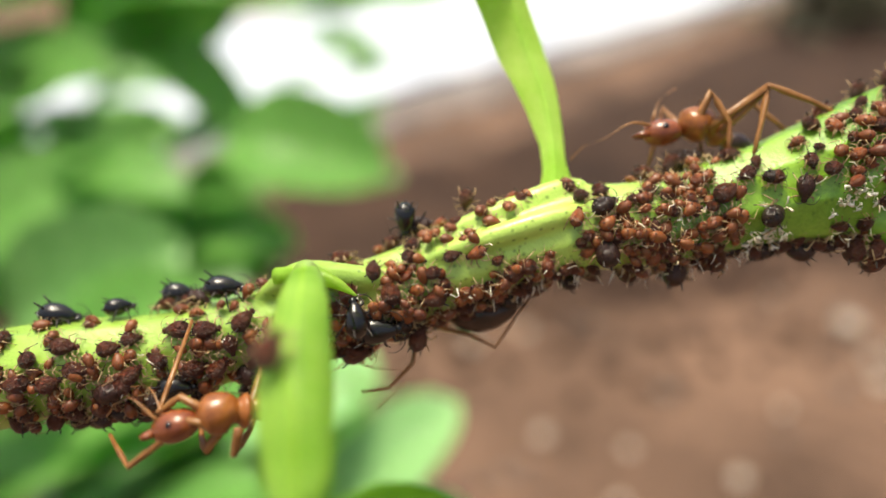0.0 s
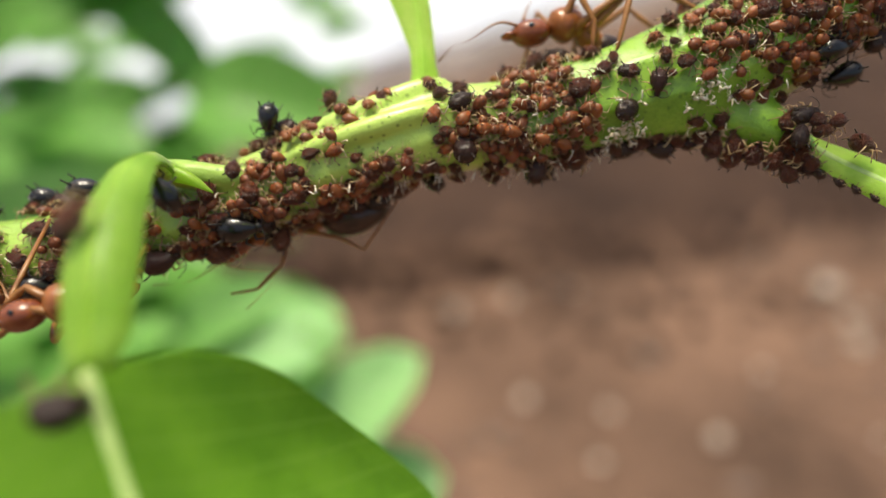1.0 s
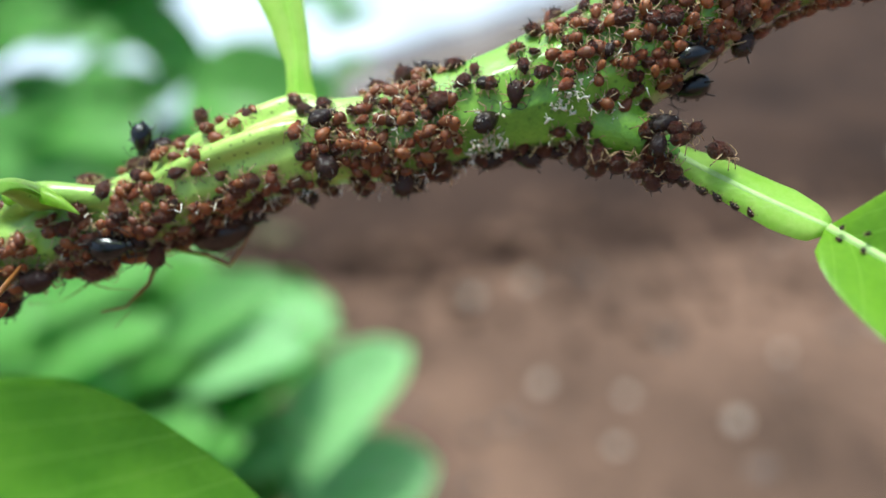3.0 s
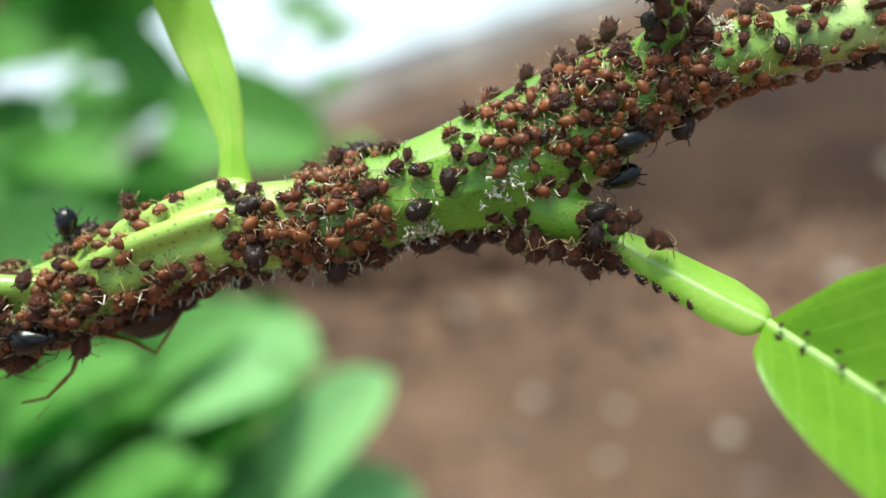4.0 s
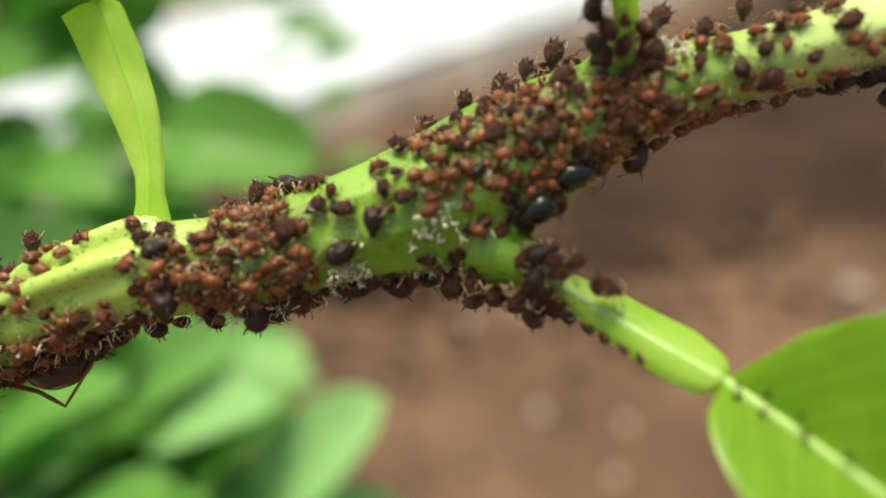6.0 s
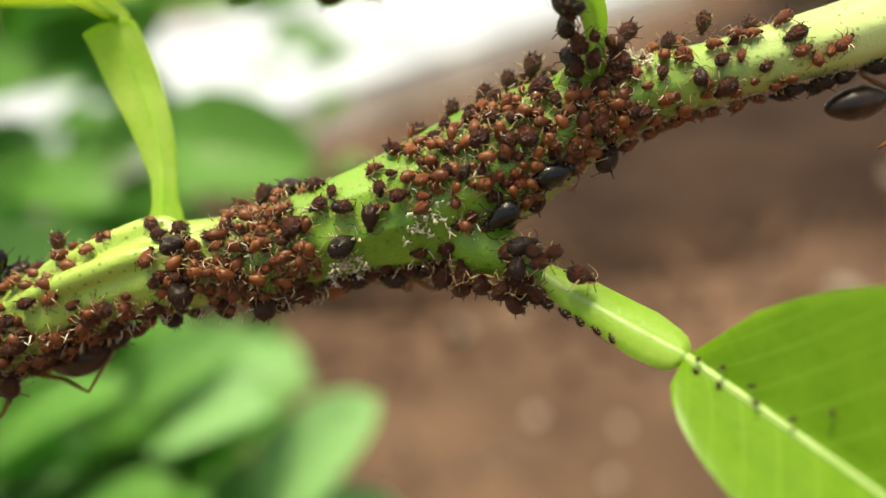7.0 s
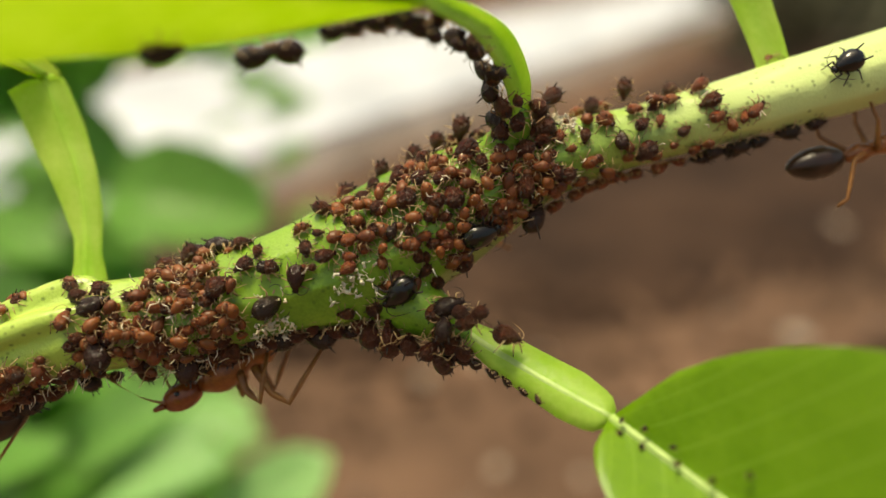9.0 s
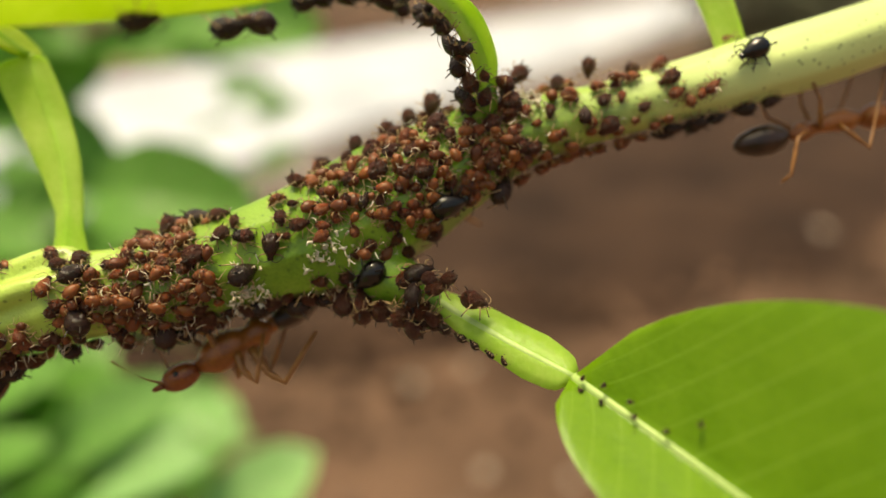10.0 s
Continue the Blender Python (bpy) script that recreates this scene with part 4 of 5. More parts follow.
def place_colonies():
    colony("young", BASE_RED)
    colony("dark", BASE_DARK)
    colony("young", LEFT_RED)
    colony("young", LEFT_RED_B)
    colony("dark", LEFT_DARK)
    colony("young", MID_RED)
    colony("young", MID_RED_B)
    colony("dark", MID_DARK)
    colony("young", LOW_RED)
    colony("young", NODE_RED)
    colony("young", NODE_RED_B)
    colony("young", NODE_RED_C)
    colony("dark", NODE_DARK)
    colony("small", RIGHT_RED[::2])
    colony("young", RIGHT_RED[1::2])
    colony("small", RIGHT_RED_B)
    colony("dark", RIGHT_DARK)
    colony_free("dark", UNDER_LEAF)
    along_stalk("dark", ARCH, (-0.75, 0, -0.35), (-0.8, -0.2, -0.55), [(0.16, 20, 1.6), (0.34, 160, 1.7), (0.5, 150, 1.5), (0.74, 30, 1.4)])
    along_stalk("young", ARCH, (-0.65, -0.3, -0.3), (-0.7, -0.6, -0.45), [(0.06, 70, 1.4), (0.24, 110, 1.5), (0.42, 60, 1.3), (0.62, 100, 1.3), (0.86, 160, 1.2)])
    along_stalk("dark", ARCH, (-0.2, 0.1, -0.8), (-0.2, 0.2, -1), [(0.56, 120, 1.4), (0.7, 70, 1.3), (0.8, 10, 1.3), (0.93, 100, 1.4)])
    along_stalk("young", ARCH, (-0.1, -0.55, -0.1), (-0.2, -1, -0.1), [(0.03, 70, 1.3), (0.2, 120, 0.9)])
    along_stalk("young", ARCH, (0.8, 0, 0), (0.9, -0.2, 0.3), [(0.02, 40, 1.9), (0.12, 60, 1.4)])
    along_stalk("dark", SIDE, (-0.50, -0.15, -0.60), (-0.6, 0.0, -0.8), [(0.14, 80, 1.6), (0.26, 150, 1.2), (0.36, 140, 0.95), (0.45, 150, 0.8), (0.53, 150, 0.7), (0.62, 150, 0.65), (0.72, 130, 0.6)])
    along_stalk("young", SIDE, (-0.3, -0.45, -0.5), (-0.3, -0.5, -0.8), [(0.02, 90, 1.6), (0.09, 60, 1.6), (0.22, 120, 1.4)])
    colony_free("dark", UNDERSIDE_DARK)
    colony_free("young", UNDERSIDE_RED)
    colony_free("dark", UNDERSIDE_RIGHT)
    colony_free("black", UNDERSIDE_BLACK)
    colony_free("black", TOP_BLACK)
    colony_free("dark", SIDE_DARK)
    colony_free("young", SIDE_RED)
    colony_free("dark", FRONT_DARK)
    colony_free("young", FRONT_RED)
    aphid("black", stance(*on_stem(29.2, 5.7), 10, 2.3))
    colony_free("young", TAIL_UP)
    colony_free("black", TAIL_UP_BLACK)
    # the smallest, dark, along the midrib of the side leaf
    for k, (s, side) in enumerate(((0.03, 0.2), (0.05, -0.4), (0.10, 0.5), (0.13, -0.3), (0.20, 0.6), (0.24, 0.1), (0.27, -0.6), (0.34, 0.4), (0.40, 1.6), (0.16, -1.3), (0.22, -1.7), (0.30, -1.2), (0.36, -2.2))):
        p = Vector((34.9, 35.3, -4.1)).lerp(Vector((48, 23.4, -14.9)), s * 0.72) + Vector((0.57, -0.35, 0.74)) * side + Vector((-0.1, -0.45, 0.1))
        aphid("dark", stance(p, Vector((-0.3, -0.8, 0.5)).normalized(), 60 + 70 * k, 0.34))
    fill("young", 23.5, 33, -0.9, 0.85, 14, 0.85, 1.4)
    fill("young", 8, 16.5, -0.95, 0.4, 7, 0.8, 1.2)
    fill("young", -24, -9, -0.95, 0.2, 8, 1.0, 1.7)
    fill("young", -8, 7, -0.98, -0.3, 10, 0.9, 1.5)
    fill("dark", -24, 7, -0.98, -0.6, 4, 1.6, 2.0)
    fill("small", 33, 46, -0.95, 0.8, 4, 0.8, 1.1)


def crowd(stretches):
    """The smallest nymphs, too many to count, in the gaps of the colony: one mesh."""
    rng = random.Random(77)
    pieces = []
    prof = [(-0.5, 0.03), (-0.45, 0.16), (-0.36, 0.25), (-0.22, 0.32), (-0.04, 0.325), (0.13, 0.27), (0.27, 0.19), (0.36, 0.13), (0.40, 0.03)]
    for x0, x1, q0, q1, count in stretches:
        for _ in range(count):
            i = int(np.argmin(abs(NEAR_RUN[:, 0] - rng.uniform(x0, x1))))
            c = NEAR_RUN[i]
            place, n = on_stem(c[0], c[2] + rng.uniform(q0, q1) * c[3], rng.choice((0, 0, 0.35)))
            m = stance(place, n, rng.uniform(0, 360), rng.uniform(0.65, 1.15), rng.uniform(-5, 40))
            v, f = lathe(prof, 9, 0.9)
            pieces.append((0, ([m @ (q + Vector((0, 0, 0.3))) for q in v], f)))
            v, f = egg(0.43, 0, 0.27, 0.10, 0.12, 0.10, 4, 7)
            pieces.append((2, ([m @ q for q in v], f)))
            for s in (1, -1):
                v, f = tube([(-0.28, s * 0.16, 0.48, 0.036), (-0.40, s * 0.2, 0.58, 0.026)], 4, None, Vector((0, 1, 0.2)))
                pieces.append((2, ([m @ q for q in v], f)))
                for hip, knee, foot in LEG_SETS[rng.randrange(3)]:
                    run = [(hip[0], s * hip[1], 0.16, 0.03), (knee[0], s * knee[1], knee[2], 0.026), (foot[0], s * foot[1], 0, 0.014)]
                    v, f = tube(run, 4, None, Vector((1, 0.2, 0.3)))
                    pieces.append((1, ([m @ q for q in v], f)))
    v, f, sl = joined(pieces)
    tagged(new("aphid_nymphs", mesh("aphid_nymphs", v, f, [NYMPH, PALE_LEG, HEAD_SHELL], slots=sl)), "dense crowd of tiny red-brown aphid nymphs on the stem", "aphids", kind="stuff")


def shed_legs(stretches, clumps):
    """Pale shed legs and threads caught in the colony: one mesh."""
    rng = random.Random(31)
    pieces = []
    for x0, x1, q0, q1, count in stretches + clumps:
        clump = (x0, x1, q0, q1, count) in clumps
        for _ in range(count):
            i = int(np.argmin(abs(NEAR_RUN[:, 0] - rng.uniform(x0, x1))))
            c = NEAR_RUN[i]
            place, n = on_stem(c[0], c[2] + rng.uniform(q0, q1) * c[3], rng.uniform(0.0, 0.5) if clump else rng.uniform(0.3, 1.0))
            if not clump and min((place - Vector(p[:3])).length for p in PLACED) > 0.95:
                continue
            d = (n * rng.uniform(0.1, 1.0) + Vector((rng.uniform(-1, 1), rng.uniform(-1, 1), rng.uniform(-1, 1)))).normalized() * (rng.uniform(0.16, 0.42) if clump else rng.uniform(0.3, 0.75))
            k = Vector((rng.uniform(-1, 1), rng.uniform(-1, 1), rng.uniform(-1, 1))) * 0.12
            a, bnd, e = place, place + d * 0.55 + k, place + d
            r = rng.choice((0.025, 0.04, 0.05, 0.085)) if clump else rng.uniform(0.02, 0.045)
            v, f = tube([(*a, r), (*bnd, r * 0.9), (*e, r * 0.5)], 4, None, Vector((0.31, 0.21, 0.9)))
            pieces.append((0, ([PLAN @ (q / 1000) for q in v], f)))
    for x0, x1, count in HUNG:
        for _ in range(count):
            i = int(np.argmin(abs(NEAR_RUN[:, 0] - rng.uniform(x0, x1))))
            c = NEAR_RUN[i]
            place, n = on_stem(c[0], c[2] - rng.uniform(0.86, 1.0) * c[3], rng.uniform(0.1, 0.6))
            if min((place - Vector(p[:3])).length for p in PLACED) > 1.3:
                continue
            d = Vector((rng.uniform(-0.7, 0.7), rng.uniform(-0.6, 0.3), -1)).normalized() * rng.uniform(0.35, 1.1)
            k = Vector((rng.uniform(-1, 1), rng.uniform(-1, 1), 0)) * 0.14
            v, f = tube([(*place, 0.032), (*(place + d * 0.5 + k), 0.028), (*(place + d), 0.014)], 4, None, Vector((0.31, 0.21, 0.9)))
            pieces.append((0, ([PLAN @ (q / 1000) for q in v], f)))
    v, f, _ = joined(pieces)
    tagged(new("shed_legs", mesh("shed_legs", v, f, SHED)), "pale shed legs and threads caught in the colony", "aphid skins", kind="stuff")


# ---- cast skins ----
def make_cast(m, variant):
    """An empty, split aphid skin: a thin curled shred with a leg or two left on it."""
    rng = random.Random(50 + variant)
    ob = root("cast_skin", m, "white shed aphid skin stuck to the stem", "aphid skin", "shed skins among the colony")
    run = [(-0.5, 0.0, 0.15, 0.05), (-0.2, 0.12 * rng.uniform(-1, 1), 0.2, 0.15), (0.1, 0.2 * rng.uniform(-1, 1), 0.3, 0.17), (0.42, 0.25 * rng.uniform(-1, 1), 0.2, 0.05)]
    v, f = tube(spline(run, 3), 8, lambda i, w: 1 + 0.5 * noise.noise(Vector((i * 0.6, 2 * w, variant * 3.1))), Vector((0, 0.1, 1)))
    part("shell", mesh("shell", v, f, CAST), ob)
    for k in range(2 + variant % 2):
        x, y = rng.uniform(-0.7, 0.7), rng.choice((-1, 1)) * rng.uniform(0.3, 0.7)
        v, f = tube([(0.4 * x, 0.2 * y, 0.16, 0.06), (0.8 * x, 0.7 * y, rng.uniform(0.2, 0.5), 0.05), (x, y, 0.08, 0.03)], 4, None, Vector((0.3, 0.1, 1)))
        part("shed_leg", mesh("shed_leg", v, f, SHED), ob)
    return ob


CAST_ROWS = [(145, 24, 70, 9), (178, 12, 120, 13), (170, 6, 40, 11), (186, 14, 90, 10), (196, 34, 30, 9), (214, 22, 60, 12), (222, 28, 20, 13),
             (228, 26, 150, 11), (231, 32, 10, 12), (236, 28, 80, 10), (160, 10, 10, 9), (190, 2, 160, 10), (240, 40, 40, 9), (322, 118, 30, 12),
             (335, 122, 80, 12), (342, 120, 150, 11), (300, 70, 70, 9), (12, 8, 100, 8), (176, 26, 20, 10), (152, 4, 60, 9), (328, 124, 60, 11), (331, 115, 120, 10), (338, 116, 10, 11), (346, 124, 50, 9), (325, 112, 150, 9),
             (183, 8, 70, 10), (181, 20, 10, 11), (174, 0, 140, 9), (218, 30, 100, 9), (226, 34, 60, 9)]


def make_casts():
    made = []
    for k, (x, z, heading, size) in enumerate(CAST_ROWS):
        place, n = on_stem(x / 10, z / 10, 0.15)
        m = stance(place, n, heading, size / 23)
        if len(made) < 4:
            made.append(make_cast(m, k))
        else:
            first = made[k % 4]
            copy_thing(first, m @ Matrix.Scale(1 / first.scale.x, 4))


# ---- ants ----
def along(verts, a, b, side=Vector((0, 0, 1))):
    """Vertices turned so that their x axis runs from a to b, with their origin midway."""
    d = (b - a).normalized()
    y = side.cross(d).normalized()
    m = Matrix((d, y, d.cross(y))).transposed()
    return [m @ v + (a + b) / 2 for v in verts]


def make_ant(label, head, neck, back, waist, tail, legs, feelers, gaster_skin, head_skin=None, scale=1.0, gaster_wide=0.6):
    """An ant from places of the plan: head tip, neck, top of the back, waist, end of the gaster; legs and feelers as runs of places."""
    head, neck, back, waist, tail = [Vector(p) for p in (head, neck, back, waist, tail)]
    o = neck.lerp(waist, 0.5)
    ob = root("ant", PLAN @ Matrix.Translation(o / 1000), label, "ant", "ants tending the aphids")

    def put(verts):
        return [(Vector(v) - o) / 1000 for v in verts]

    hs = head_skin or ANT_ORANGE
    size = (head - neck).length / 2
    v, f = egg(0, 0, 0, size * 1.08, size * 0.86, size * 0.74, 10, 16)
    v = [Vector((q.x, q.y * (1 - 0.18 * q.x / size), q.z)) for q in v]
    skull = part("head", mesh("head", put(along(v, neck, head)), f, hs), ob)
    d = (head - neck).normalized()
    y = Vector((0, 0, 1)).cross(d).normalized()
    for s in (1, -1):
        c = neck.lerp(head, 0.55) + y * s * size * 0.74 + Vector((0, 0, 0.25 * size))
        v, f = egg(*c, size * 0.17, size * 0.12, size * 0.17, 6, 10)
        part("eye", mesh("eye", put(v), f, BLACK), skull, "dark compound eye")
        run = [(*(head + y * s * size * 0.35 - d * 0.1), 0.2 * size), (*(head + y * s * size * 0.42 + d * size * 0.35), 0.14 * size), (*(head + y * s * 0.05 + d * size * 0.6), 0.04 * size)]
        v, f = tube(run, 6, None, Vector((0.1, 0.2, 1)))
        part("mandible", mesh("mandible", put(v), f, ANT_RED), skull)
    run = spline([(*neck, 0.24 * scale), (*neck.lerp(back, 0.45), 0.64 * scale), (*back, 0.60 * scale), (*back.lerp(waist, 0.38), 0.38 * scale), (*back.lerp(waist, 0.70), 0.56 * scale), (*waist, 0.18 * scale)], 4)
    v, f = tube(run, 14, None, Vector((0.1, 0.9, 0.2)))
    part("thorax", mesh("thorax", put(v), f, ANT_ORANGE), ob)
    g = (tail - waist).normalized()
    v, f = egg(*(waist + g * 0.12), 0.24 * scale, 0.24 * scale, 0.34 * scale, 6, 10)
    part("waist", mesh("waist", put(v), f, ANT_ORANGE), ob)
    half = (tail - waist).length / 2
    prof = [(-half + 2 * half * i / 16, half * gaster_wide * math.sin(math.pi * ((i + 0.15) / 16.3) ** 0.9) ** 0.55 * (1 - 0.035 * (i % 4 == 0))) for i in range(17)]
    v, f = lathe(prof, 18, 0.94)
    part("gaster", mesh("gaster", put(along(v, waist, tail)), f, gaster_skin), ob, "shiny ringed gaster")
    for pts in legs:
        n = len(pts)
        run = []
        for i, p in enumerate(pts):
            run.append((*p, (0.15 - 0.09 * i / (n - 1)) * scale))
            if i < n - 1:
                q = Vector(p).lerp(Vector(pts[i + 1]), 0.35)
                run.append((*q, (0.175 - 0.105 * (i + 0.35) / (n - 1)) * scale))
        v, f = tube(run, 7, None, Vector((0.21, 0.9, 0.31)))
        part("leg", mesh("leg", put(v), f, ANT_LEG), ob)
    for pts in feelers:
        n = len(pts)
        run = [(*p, (0.065 - 0.02 * i / (n - 1)) * scale) for i, p in enumerate(spline(pts, 5))]
        v, f = tube(run, 6, None, Vector((0.21, 0.9, 0.31)))
        part("antenna", mesh("antenna", put(v), f, ANT_LEG), ob)
    return ob, o


def shifted(o, dx=0.0, dy=0.0, dz=0.0, turn=0.0):
    return PLAN @ Matrix.Translation((o + Vector((dx, dy, dz))) / 1000) @ Matrix.Rotation(radians(turn), 4, "Y")


# ---- the shrub behind ----
def make_shrub():
    """Blurred citrus leaves behind the twig, each a blade with a midrib, on arching branches."""
    foot = Vector((-0.20, 0.34, 0))
    shrub = root("citrus_shrub", Matrix.Translation(foot), "leafy green citrus shrub behind the twig", "shrub")
    rng = random.Random(12)
    kinds, skylit, shaded = [], [], []
    for k in range(4):
        w = 9 + 2 * k
        v, f, uv = sheet([(0, 0, 0), (12, 0, 1.5), (26, 0, 1.5 - k), (40, 0, -3 - k)], (0, 1, 0.25), (0, -1, 0.25), oval(w, 0.45), oval(w, 0.45), 0.4, 5, 5, -0.05 * k, 0.3, k)
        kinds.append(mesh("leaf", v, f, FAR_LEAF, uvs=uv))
        skylit.append(mesh("skylit_leaf", v, f, SKYLIT_LEAF, uvs=uv))
        shaded.append(mesh("shaded_leaf", v, f, SHADED_LEAF, uvs=uv))
    inv = Matrix.Translation(-foot)

    def leaf(tip, base, wide=1.0, roll=0.0, pale=False, dark=False):
        a, b = at(*base), at(*tip)
        d = (b - a)
        x = d.normalized()
        y = Vector((0, 0, 1)).cross(x).normalized()
        m = Matrix((x, y, x.cross(y))).transposed().to_4x4() @ Matrix.Rotation(radians(roll), 4, "X")
        s = d.length / 0.040
        ob = part("leaf", (skylit if pale else shaded if dark else kinds)[rng.randrange(4)], shrub)
        ob.matrix_basis = inv @ Matrix.Translation(a) @ m @ Matrix.Diagonal((s, s * wide, s, 1))
        return a

    # leaves low behind the twig, then the higher ones, then a loose crown
    for tip, base, wide, roll in (((1, 160, -34), (-24, 165, -66), 0.8, 20), ((-17, 168, -29), (-45, 172, -58), 0.9, -10), ((-30, 172, -19), (-62, 176, -40), 0.8, 25),
                                  ((-46, 166, -36), (-80, 170, -58), 0.9, 0), ((8, 165, -64), (-28, 170, -80), 0.9, 30), ((-34, 150, -52), (-66, 155, -84), 0.9, 10),
                                  ((-78, 170, -34), (-112, 172, -66), 1.0, 15), ((-17, 205, 27), (-66, 212, 32), 0.95, 40), ((-46, 215, 4), (-92, 222, 2), 0.8, 30), ((-62, 224, 40), (-98, 230, 68), 0.6, 30), ((-118, 216, 26), (-160, 222, 18), 1.0, 40), ((-112, 220, 64), (-154, 226, 58), 1.0, 40),
                                  ((-100, 205, 22), (-150, 210, 0), 1.2, 40), ((-74, 190, 2), (-120, 195, -22), 1.1, 50), ((-58, 170, -10), (-96, 176, -26), 1.0, 35),
                                  ((-70, 230, 80), (-130, 236, 76), 1.1, 70), ((-20, 235, 88), (-66, 240, 100), 0.9, 60), ((-120, 220, 60), (-170, 224, 40), 1.2, 50),
                                  ((-48, 146, -26), (-82, 152, -44), 1.0, 10), ((-64, 150, -38), (-98, 154, -56), 1.0, 5), ((-38, 143, -46), (-70, 148, -70), 1.0, 15), ((-80, 152, -24), (-112, 158, -36), 1.1, 10),
                                  ((2, 225, 90), (-48, 232, 94), 0.9, 50), ((-30, 228, 80), (-80, 232, 84), 0.7, 40)):
        # three tips take the sky-bright copy, two the shaded one
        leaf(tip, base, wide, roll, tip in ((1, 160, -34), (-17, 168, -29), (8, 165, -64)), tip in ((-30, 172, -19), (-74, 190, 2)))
    # the crown, with two gaps that let the pale path show
    for row in range(7):
        for col in range(8):
            x, y, z = -72 - 21 * col + rng.uniform(-7, 7), rng.uniform(205, 265), -18 + 19 * row + rng.uniform(-6, 6)
            if math.hypot(x + 92, z - 40) < 17 or math.hypot(x + 60, z - 68) < 25:
                continue
            along_x, rise = rng.uniform(17, 24), rng.uniform(-4, 11)
            leaf((x + along_x, y - rng.uniform(0, 12), z + rise), (x - along_x, y + 6, z - rise), rng.uniform(0.75, 1.1), rng.uniform(0, 60))
    # an older branch of it further off, to the side of the gap
    for k in range(12):
        x, y, z = -330 + 28 * (k % 3) + rng.uniform(-8, 8), rng.uniform(570, 640), 40 + 36 * (k // 3) + rng.uniform(-8, 8)
        leaf((x + 36, y, z + rng.uniform(0, 16)), (x - 36, y + 10, z - 8), rng.uniform(0.8, 1.1), rng.uniform(10, 60))
    # a thin veil of leaves further back, before the path
    for _ in range(20):
        x, y, z = rng.uniform(-200, -30), rng.uniform(360, 460), rng.uniform(30, 165)
        leaf((x + rng.uniform(12, 20), y, z + rng.uniform(-6, 12)), (x - 14, y + 8, z - 4), rng.uniform(0.8, 1.2), rng.uniform(0, 60))
    for _ in range(16):
        x, y, z = rng.uniform(-190, -90), rng.uniform(200, 300), rng.uniform(-110, -20)
        leaf((x + rng.uniform(18, 40), y + rng.uniform(-14, 8), z + rng.uniform(-6, 20)), (x - 8, y + 6, z - 8), rng.uniform(0.8, 1.2), rng.uniform(0, 70))
    for _ in range(46):
        x, y, z = rng.uniform(-124, -44), rng.uniform(150, 215), rng.uniform(-115, -35)
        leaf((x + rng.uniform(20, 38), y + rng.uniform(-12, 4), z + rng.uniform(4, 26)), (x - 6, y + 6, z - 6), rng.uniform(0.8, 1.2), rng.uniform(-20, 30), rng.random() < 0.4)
    for pts in ([(-0.20, 0.34, 0.0, 0.009), (-0.19, 0.33, 0.15, 0.008), (-0.21, 0.31, 0.30, 0.006), (-0.23, 0.28, 0.40, 0.004)],
                [(-0.19, 0.33, 0.15, 0.006), (-0.13, 0.27, 0.24, 0.005), (-0.07, 0.21, 0.29, 0.003), (-0.03, 0.17, 0.31, 0.002)]):
        v, f = tube([(q[0] - foot.x, q[1] - foot.y, q[2] - foot.z, q[3]) for q in spline(pts, 8)], 10)
        part("branch", mesh("branch", v, f, BARK), shrub, "thin brown-green branch")


make_ground()
make_shade_strip()
make_pebbles()
make_clods()
make_glint_stones()
make_path()
make_hedge("hedge", "dark olive hedge at the end of the path", 1.25, 4.5, 2.55, 5.0, 0.5, 3600, 5)
make_hedge("shrubbery", "dark green shrubbery beyond the path", -5.0, 1.2, 4.6, 6.2, 1.6, 3000, 9)
make_twig()
make_shrub()
place_colonies()
crowd(CROWDED)
shed_legs(LITTERED, CLUMPS)
make_casts()

# ants: one under the stem beside the hanging leaf, one on top, one below the upper stem, one that walks in under the node, one behind the lower stem
ANT_LOW, O_LOW = make_ant("orange-brown ant under the stem beside the hanging leaf", (-13.8, 34.0, -8.9), (-11.7, 34.2, -8.3), (-10.4, 34.3, -7.9), (-9.2, 34.9, -8.0), (-7.9, 36.2, -7.3),
    [[(-11, 34.6, -8.2), (-12.6, 34.2, -7.2), (-13.8, 34.6, -8.1), (-13.4, 38.0, -3.9)], [(-11, 33.8, -8.4), (-12, 33.6, -8.2), (-14.9, 33.8, -10.5), (-16.6, 35.5, -9.4)],
     [(-10.4, 34.6, -8.4), (-11.4, 34.4, -9.9), (-12.0, 35.5, -9.4), (-12.6, 37.5, -8.4)], [(-9.6, 33.8, -8.6), (-9.9, 34.0, -9.9), (-9.6, 35.5, -9.2), (-9.4, 37.8, -7.4)],
     [(-9.4, 34.8, -8.2), (-9.2, 36.0, -6.4), (-9.4, 38.0, -5.6)], [(-9.0, 34.8, -8.4), (-8.4, 36.0, -6.8), (-8.4, 38.2, -5.4)]],
    [[(-13.4, 33.7, -8.3), (-15.2, 34.2, -7.2), (-17.0, 36.0, -8.6)], [(-13.4, 34.4, -8.3), (-14.6, 35.4, -7.0), (-16.4, 37.4, -7.4)]], ANT_RED, ANT_RED, 1.6)
